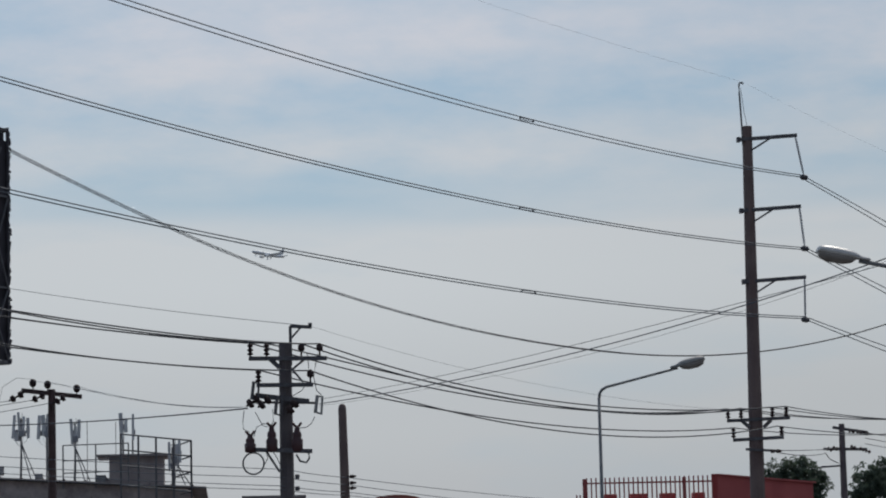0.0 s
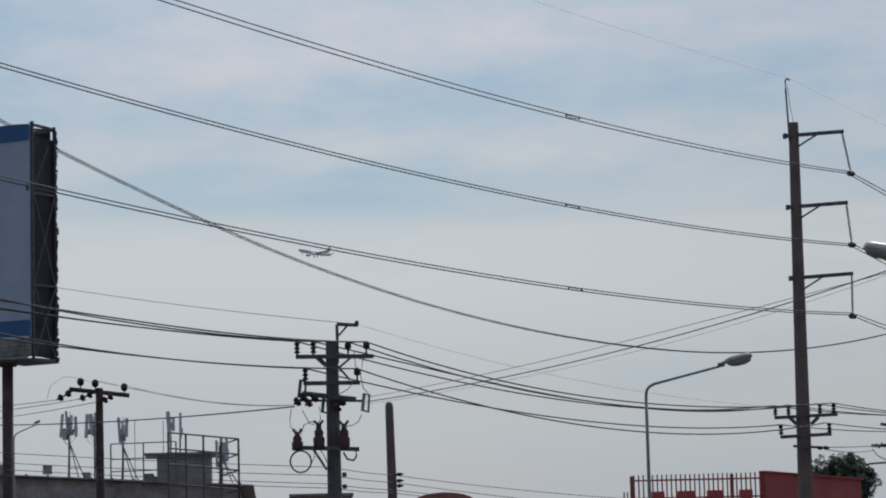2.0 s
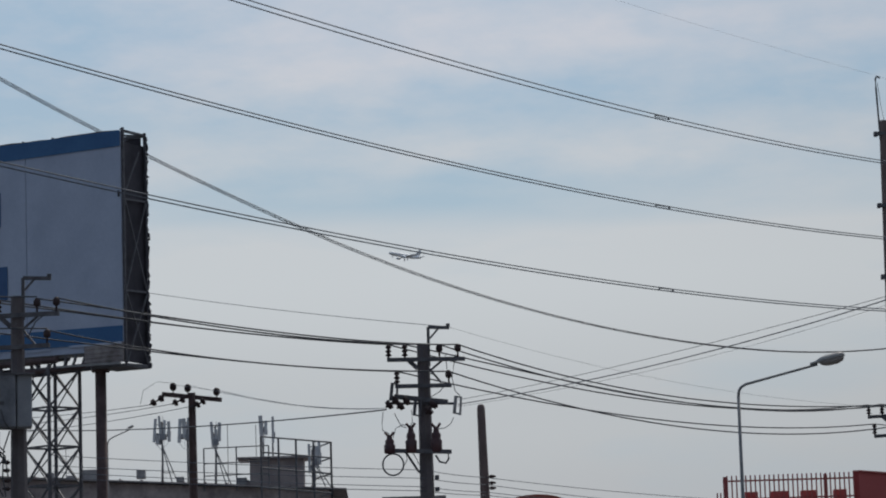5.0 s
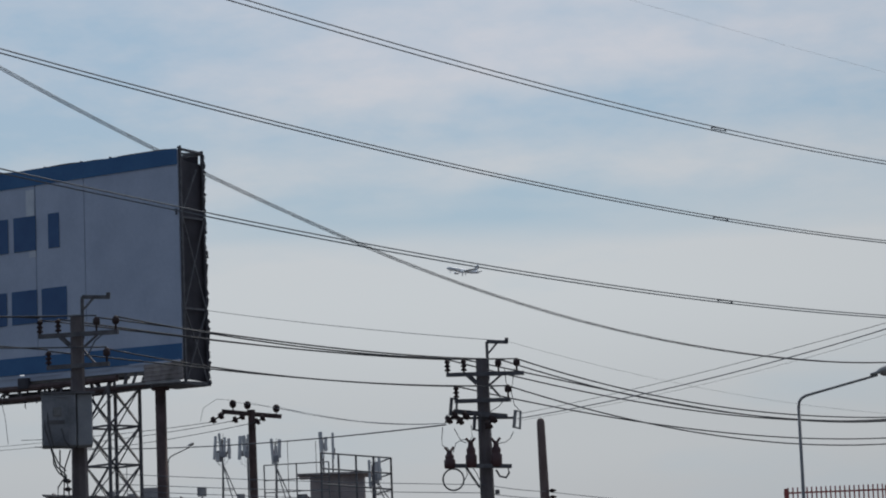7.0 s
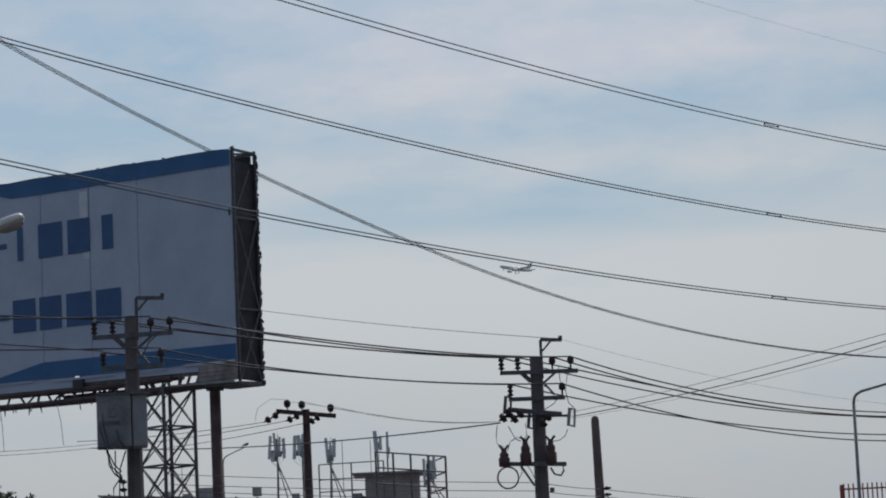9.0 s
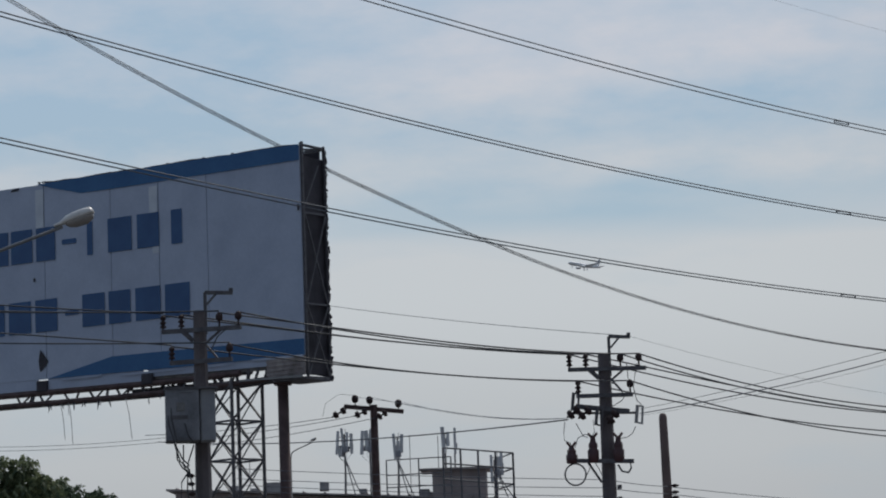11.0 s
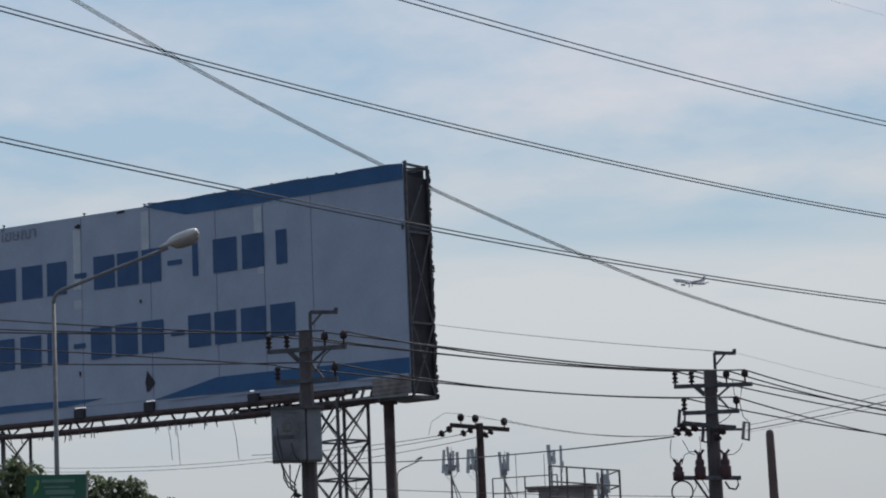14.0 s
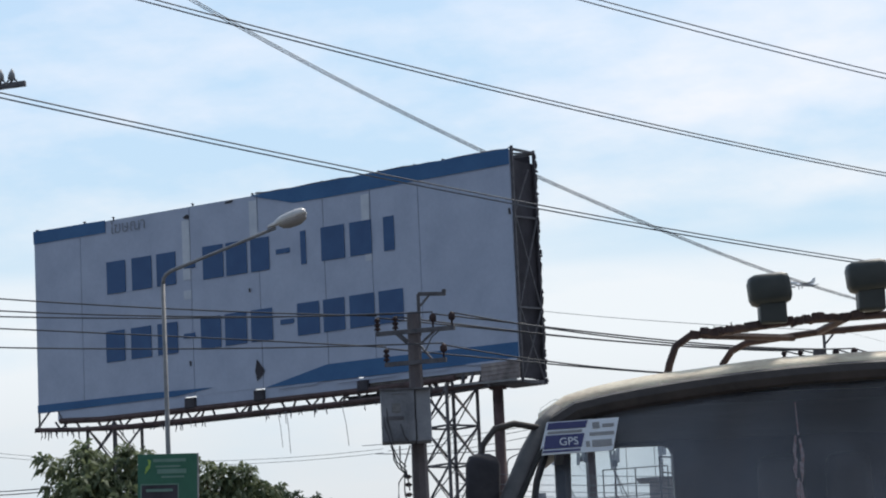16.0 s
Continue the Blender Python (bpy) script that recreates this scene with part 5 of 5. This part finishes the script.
# ---- green sign ----
sign = thing("green_sign", (-12.99, 63, 0), "green roadside sign with pale lettering bars on a post", "sign")
part("post", rod(fresh(), (0, 0.06, 0), (0, 0.06, 6.5), 0.05), STEEL, sign)
plate = part("plate", box(fresh(), (0, 0, 6.17), (1.32, 0.03, 1.5), (0, 1.6, 0), bevel=0.008), GREEN, sign, "green sheet plate")
part("edge", box(fresh(), (0.665, -0.004, 6.15), (0.028, 0.036, 1.5), (0, 1.6, 0)), SHEET, plate, "pale edge")
for x, z, w, h in ((0.06, 6.78, 0.72, 0.07), (0.02, 6.65, 0.54, 0.04), (0.1, 6.54, 0.64, 0.10), (0.12, 6.42, 0.5, 0.04)):
    part("lettering_bar", box(fresh(), (x, -0.02, z), (w, 0.01, h), (0, 1.6, 0)), SIGN_WHITE, plate)
part("leaf_mark", poly(fresh(), [(-0.49, 6.5), (-0.37, 6.64), (-0.35, 6.8), (-0.42, 6.82), (-0.4, 6.7), (-0.47, 6.64)], (-0.024, -0.016)), SIGN_YELLOW, plate)
for c, d in (((-0.18, -0.02, 6.27), (0.82, 0.01, 0.026)), ((-0.59, -0.02, 6.02), (0.026, 0.01, 0.5)), ((0.23, -0.02, 6.02), (0.026, 0.01, 0.5))):
    part("frame_line", box(fresh(), c, d, (0, 1.6, 0)), SIGN_WHITE, plate)
part("dark_field", box(fresh(), (-0.18, -0.017, 6.0), (0.80, 0.01, 0.50), (0, 1.6, 0)), TARP, plate, "dark field")
part("lettering_bar", box(fresh(), (-0.18, -0.026, 6.14), (0.58, 0.01, 0.06), (0, 1.6, 0)), SIGN_WHITE, plate)

# ---- airliner ----
plane = thing("airliner", (38.4, 3000, 400.2), "hazy grey airliner descending with its wheels down", "airplane", turn=33)


def slab(bm, corners, thick):
    """A flat tapered surface of four corners with a thickness along z."""
    up_v = [bm.verts.new((x, y, z + thick / 2)) for x, y, z in corners]
    low_v = [bm.verts.new((x, y, z - thick / 2)) for x, y, z in corners]
    bm.faces.new(up_v)
    bm.faces.new(low_v[::-1])
    for k in range(4):
        bm.faces.new((up_v[k], low_v[k], low_v[(k + 1) % 4], up_v[(k + 1) % 4]))
    return bm


prof = [(0, 0.25), (0.015, 0.8), (0.05, 1.5), (0.10, 1.95), (0.15, 2.05), (0.66, 2.05), (0.8, 1.6), (0.92, 0.9), (1, 0.3)]
part("fuselage", lathe(fresh(), (-19.7, 0, 2.0), (19.7, 0, -1.6), prof, 16), PLANE, plane, smooth=True)
for s in (-1, 1):
    part("wing", slab(fresh(), [(-4.5, s * 1.6, -0.7), (3.6, s * 1.6, -1.1), (8.2, s * 17.3, 0.6), (6.4, s * 17.3, 0.8)], 0.55), PLANE, plane)
    part("engine", lathe(fresh(), (-6.6, s * 5.4, -1.9), (-1.6, s * 5.4, -2.3), [(0, 1.1), (0.12, 1.3), (0.6, 1.2), (1, 0.6)], 12), PLANE, plane, smooth=True)
    part("tailplane", slab(fresh(), [(14.0, s * 0.6, -0.9), (18.0, s * 0.6, -1.2), (19.8, s * 6.8, -0.6), (18.2, s * 6.8, -0.5)], 0.3), PLANE, plane)
    part("wheel_leg", box(fresh(), (1.2, s * 2.8, -3.2), (0.9, 0.7, 3.6)), PLANE, plane)
part("wheel_leg", box(fresh(), (-15.2, 0, -1.3), (0.6, 0.5, 3.2)), PLANE, plane)
part("fin", poly(fresh(), [(11.0, 0.6), (17.6, 0.0), (20.2, 7.0), (17.8, 7.0)], (-0.25, 0.25)), PLANE, plane)


# ---- truck ----
truck = thing("truck", (0.1025, 6.56, 0.4885), "old cream-roofed truck with tinted windscreen and spotlights on a roof rack", "truck", turn=9.5)
truck.scale = (0.729, 0.729, 0.729)


CAB = 0.25      # middle of the cab across
HALF = 1.09     # half the roof's width


def arch(x):
    """Height of the roof's outer skin across the cab."""
    u = (x - CAB) / HALF
    return 2.258 - 0.1 * u * u - 2.6 * max(0.0, abs(u) - 0.867) ** 2


def side(s, v):
    """Across the cab: v beyond the origin on the near side, mirrored about the cab's middle."""
    return CAB + s * (CAB + v)


bm = fresh()
rows_v = []
ny, nx = 10, 26
for j in range(ny + 1):
    v = j / ny
    y = 1.5 * v
    drop = 0.052 * max(0, 1 - v * 9) ** 2 + 0.06 * max(0, v * 8 - 7) ** 2
    rows_v.append([])
    for i in range(nx + 1):
        u = -1 + 2 * i / nx
        dent = 0.003 * noise.noise(Vector((u * 6, y * 4, 1.7)))
        rows_v[-1].append(bm.verts.new((CAB + u * (HALF - 0.12 * v), y - 0.06 * (1 - u * u) * (1 - v), arch(CAB + u * HALF) - drop + dent)))
low_v = [[bm.verts.new((CAB + (vv.co.x - CAB) * 0.988, vv.co.y + (0.018 if j == 0 else 0), vv.co.z - 0.018)) for vv in row] for j, row in enumerate(rows_v)]
for grid in (rows_v, low_v):
    for r0, r1 in zip(grid, grid[1:]):
        for i in range(nx):
            bm.faces.new((r0[i], r0[i + 1], r1[i + 1], r1[i]))
for j in range(ny):
    for i in (0, nx):
        bm.faces.new((rows_v[j][i], rows_v[j + 1][i], low_v[j + 1][i], low_v[j][i]))
for j in (0, ny):
    for i in range(nx):
        bm.faces.new((rows_v[j][i], rows_v[j][i + 1], low_v[j][i + 1], low_v[j][i]))
part("roof", bm, CREAM, truck, "faded cream painted roof", True)
# pillars and header round the windscreen
bm = fresh()
tube(bm, [(CAB + HALF * (k / 10 - 1) * 0.992, -0.045 * (1 - (k / 10 - 1) ** 2), arch(CAB + HALF * (k / 10 - 1)) - 0.074) for k in range(21)], 0.031, 8)
part("header", bm, TRUCK_DARK, truck, "dark weathered rain gutter")
for s in (-1, 1):
    part("pillar", tube(fresh(), [(side(s, 0.775), 0.04, 2.10), (side(s, 0.822), 0.0, 2.06), (side(s, 0.878), -0.05, 1.97), (side(s, 0.955), -0.15, 1.82), (side(s, 1.055), -0.42, 1.25)], 0.032, 8), PILLAR_GREY, truck, "dusty grey windscreen pillar", True)
    part("window_seal", tube(fresh(), [(side(s, 0.79), -0.035, 2.06), (side(s, 0.855), -0.085, 1.96), (side(s, 0.932), -0.185, 1.81), (side(s, 1.035), -0.45, 1.25)], 0.008, 6), RUBBER, truck, "black rubber windscreen seal", True)
    part("rear_pillar", tube(fresh(), [(side(s, 0.62), 1.44, 2.1), (side(s, 0.63), 1.45, 1.7), (side(s, 0.66), 1.46, 1.2)], 0.013, 8), TRUCK_DARK, truck)
    part("door_pillar", tube(fresh(), [(side(s, 0.78), 0.12, 2.08), (side(s, 0.85), 0.06, 1.9), (side(s, 0.98), -0.2, 1.25)], 0.012, 6), TRUCK_DARK, truck)
    part("door", box(fresh(), (side(s, 0.80), 0.65, 0.72), (0.06, 1.75, 0.99), (0, 0, -s * 6), bevel=0.02), CREAM, truck, "cream painted door")
    part("side_rail", bar(fresh(), (side(s, 0.76), 0.05, 2.07), (side(s, 0.65), 1.45, 2.07), 0.03, 0.04), TRUCK_DARK, truck)
bm = fresh()
cols = []
for k in range(17):
    u = -1 + 2 * k / 16
    bow = 0.06 * (1 - u * u)
    cols.append([bm.verts.new((CAB + u * 1.075, 0.015 - bow, arch(CAB + u * HALF) - 0.092)), bm.verts.new((CAB + u * 1.28, -0.42 - bow, 1.25))])
for c0, c1 in zip(cols, cols[1:]):
    bm.faces.new((c0[0], c1[0], c1[1], c0[1]))
screen = part("windscreen", bm, WINDSCREEN, truck, "tinted windscreen glass", True)
screen.visible_shadow = False
# inside: rear wall with its window, headliner, seats
bm = fresh()
for c, d in (((0.45, 1.46, 1.77), (1.40, 0.05, 0.9)), ((-0.44, 1.46, 1.42), (0.40, 0.05, 0.36)), ((-0.645, 1.46, 1.75), (0.035, 0.05, 0.9)), ((-0.44, 1.46, 2.155), (0.42, 0.05, 0.10))):
    box(bm, c, d)
for z0, x0, way in ((2.105, -0.25, -1), (2.105, -0.627, 1)):
    poly(bm, [(x0, z0), (x0 + way * 0.035, z0), (x0 + way * 0.010, z0 - 0.010), (x0, z0 - 0.035)], (1.44, 1.48))
part("rear_wall", bm, TRUCK_IN, truck, "dark cab rear wall")
pane = part("rear_window", box(fresh(), (-0.44, 1.46, 1.87), (0.38, 0.012, 0.48)), REAR_GLASS, truck)
pane.visible_shadow = False
part("headliner", box(fresh(), (CAB, 0.78, 2.135), (1.7, 1.3, 0.03)), TRUCK_IN, truck)
for x in (-0.3, 0.25, 0.8):
    seat = part("seat_back", box(fresh(), (x, 1.15, 1.35), (0.48, 0.14, 0.62), (-8, 0, 0), bevel=0.05), TRUCK_IN, truck)
for x in (0.07, 0.3):
    part("headrest", box(fresh(), (x, 1.1, 1.93), (0.16, 0.09, 0.2), (-8, 0, 0), bevel=0.04), TRUCK_DARK, truck, "worn grey headrest", True)
part("dashboard", box(fresh(), (CAB, 0.0, 1.2), (2.1, 0.5, 0.16), bevel=0.04), TRUCK_IN, truck)
charm = part("charm", tube(fresh(), [(-0.062, 0.0, 2.10), (-0.06, 0.0, 2.04), (-0.058, 0.0, 2.0)], 0.0025, 5), GARLAND, truck, "pale garland hanging from the mirror")
for dx, z0, z1, r in ((-0.014, 2.00, 1.91, 0.006), (0.010, 1.99, 1.88, 0.006), (-0.016, 1.93, 1.87, 0.007), (0.006, 1.92, 1.86, 0.006), (-0.010, 1.87, 1.79, 0.007), (0.002, 1.86, 1.77, 0.006)):
    part("strand", tube(fresh(), [(-0.06 + dx * 0.5, 0.0, z0), (-0.06 + dx, -0.006, (z0 + z1) / 2), (-0.06 + dx * 0.8, 0.0, z1)], [r * 0.5, r, r * 0.4], 6), GARLAND, charm)
# sticker at the top corner of the windscreen
st = new("sticker")
st.parent = truck
st.matrix_local = pose(-0.722, -0.077, 2.020, -20, -1.5, -4) @ Matrix.Diagonal((0.95, 1, 0.98, 1))
tagged(st, "white and violet-blue windscreen sticker")
part("sheet", poly(fresh(), [(-0.105, 0.052), (0.122, 0.052), (0.094, -0.056), (-0.138, -0.056)], (0.0, 0.003)), STICKER_WHITE, st)
part("sticker_bar", poly(fresh(), [(-0.100, 0.048), (0.024, 0.048), (0.015, 0.026), (-0.107, 0.026)], (-0.003, 0.0)), STICKER_BLUE, st)
part("sticker_bar", poly(fresh(), [(-0.112, 0.006), (0.010, 0.006), (-0.003, -0.038), (-0.122, -0.038)], (-0.003, 0.0)), STICKER_BLUE, st)
part("sticker_bar", poly(fresh(), [(-0.104, 0.019), (0.004, 0.019), (0.002, 0.012), (-0.106, 0.012)], (-0.003, 0.0)), SHEET, st)
part("sticker_bar", poly(fresh(), [(-0.124, -0.044), (-0.006, -0.044), (-0.008, -0.050), (-0.126, -0.050)], (-0.003, 0.0)), STICKER_BLUE, st)
for x, z, w, h in ((0.048, 0.030, 0.022, 0.020), (0.086, 0.028, 0.036, 0.010), (0.064, 0.002, 0.078, 0.010), (0.062, -0.030, 0.062, 0.022), (0.018, -0.030, 0.012, 0.018)):
    part("sticker_bar", box(fresh(), (x, -0.001, z), (w, 0.003, h)), SHEET, st)
letters = bpy.data.curves.new("sticker_letters", "FONT")
letters.body, letters.size, letters.extrude = "GPS", 0.036, 0.0008
letters.materials.append(STICKER_WHITE)
word = new("letters", letters)
word.parent, word.matrix_local = st, pose(-0.072, -0.0045, -0.030, 90, 0, 0)
# body below
part("cab_front", box(fresh(), (CAB, -0.62, 0.72), (2.36, 0.42, 1.08), bevel=0.06), CREAM, truck, "cream painted cab front")
part("bumper", box(fresh(), (CAB, -0.88, 0.05), (2.4, 0.14, 0.26), bevel=0.03), TRUCK_DARK, truck)
part("grille", box(fresh(), (CAB, -0.84, 0.92), (1.4, 0.04, 0.24)), TRUCK_DARK, truck)
for s in (-1, 1):
    part("headlight", rod(fresh(), (side(s, 0.7), -0.82, 0.92), (side(s, 0.7), -0.86, 0.92), 0.1, sides=16), SHEET, truck, "round headlight")
part("chassis", box(fresh(), (CAB, 2.0, 0.12), (1.0, 5.2, 0.42)), TRUCK_DARK, truck)
part("cargo_bed", box(fresh(), (CAB, 3.1, 0.75), (2.3, 2.9, 0.84), bevel=0.03), TRUCK_DARK, truck, "dark cargo bed")
for x, y in ((-0.72, -0.1), (1.22, -0.1), (-0.72, 3.3), (1.22, 3.3)):
    w = part("wheel", rod(fresh(), (x - 0.1, y, -0.2), (x + 0.1, y, -0.2), 0.29, sides=18), STEEL, truck)
    bm = lathe(fresh(), (x - 0.13, y, -0.2), (x + 0.13, y, -0.2), [(0, 0.32), (0.1, 0.47), (0.9, 0.47), (1, 0.32)], 26)
    part("tyre", bm, RUBBER, w)
# mirror
part("mirror_arm", tube(fresh(), [(-0.83, -0.02, 2.05), (-0.92, -0.06, 2.065), (-0.98, -0.08, 2.05), (-1.02, -0.1, 2.0), (-1.035, -0.1, 1.9)], 0.010, 8), TRUCK_DARK, truck, "bent black mirror arm", True)
part("mirror", box(fresh(), (-1.028, -0.12, 1.84), (0.105, 0.07, 0.27), (0, 3, 10), bevel=0.034), TRUCK_IN, truck, "black door mirror", True)
# rack and lights
rack = part("roof_rack", tube(fresh(), [(-0.432, 0.18, 2.17), (-0.412, 0.18, 2.25), (-0.39, 0.18, 2.305), (-0.345, 0.18, 2.335), (0.0, 0.18, 2.37), (0.5, 0.18, 2.385)], 0.012, 8), RACK, truck, "rusty brown tube rack", True)
part("rail", tube(fresh(), [(-0.23, 0.42, 2.2), (-0.21, 0.42, 2.27), (-0.18, 0.42, 2.31), (-0.13, 0.42, 2.335), (0.1, 0.42, 2.36), (0.5, 0.42, 2.38)], 0.011, 8), RACK, rack, "", True)
part("rail", tube(fresh(), [(-0.30, 0.18, 2.335), (0.02, 0.42, 2.345)], 0.012, 6), RACK, rack)
part("rail", tube(fresh(), [(0.16, 0.18, 2.378), (0.1, 0.42, 2.36)], 0.012, 6), RACK, rack)
for s in (0.5,):
    part("rail", tube(fresh(), [(s, 0.18, 2.385), (s + 0.06, 0.18, 2.34), (s + 0.08, 0.18, 2.2)], 0.017, 6), RACK, rack)
bm = fresh()
for k in range(34):
    x = -0.33 + 0.52 * k / 33
    z = 2.339 + 0.1 * (x + 0.33) - 0.06 * max(0, x) + random.uniform(-0.004, 0.006)
    box(bm, (x, 0.18 + random.uniform(-0.006, 0.006), z), (random.uniform(0.015, 0.032), 0.026, random.uniform(0.018, 0.028)), (random.uniform(-15, 15), random.uniform(-22, 12), random.uniform(-20, 20)), bevel=0.004)
for k in range(9):
    x = random.uniform(-0.3, 0.16)
    rod(bm, (x, 0.18, 2.34 + 0.09 * (x + 0.33)), (x + random.uniform(-0.03, 0.02), 0.17, 2.345 + 0.09 * (x + 0.33) + random.uniform(0.008, 0.02)), 0.0025, 0.001, 4)
tagged(part("tape", bm, RACK, rack, "frayed tape wound round the tube"), kind="stuff")
for x, z in ((-0.088, 2.46), (0.222, 2.49), (0.48, 2.50)):
    lamp = part("spotlight", box(fresh(), (x, 0.18, z + 0.010), (0.132, 0.09, 0.098), (0, -5, 0), bevel=0.024), BLACK_PLASTIC, truck, "black square spotlight on the rack", True)
    part("bracket", box(fresh(), (x + 0.005, 0.18, z - 0.064), (0.085, 0.06, 0.07), bevel=0.008), BLACK_PLASTIC, lamp)
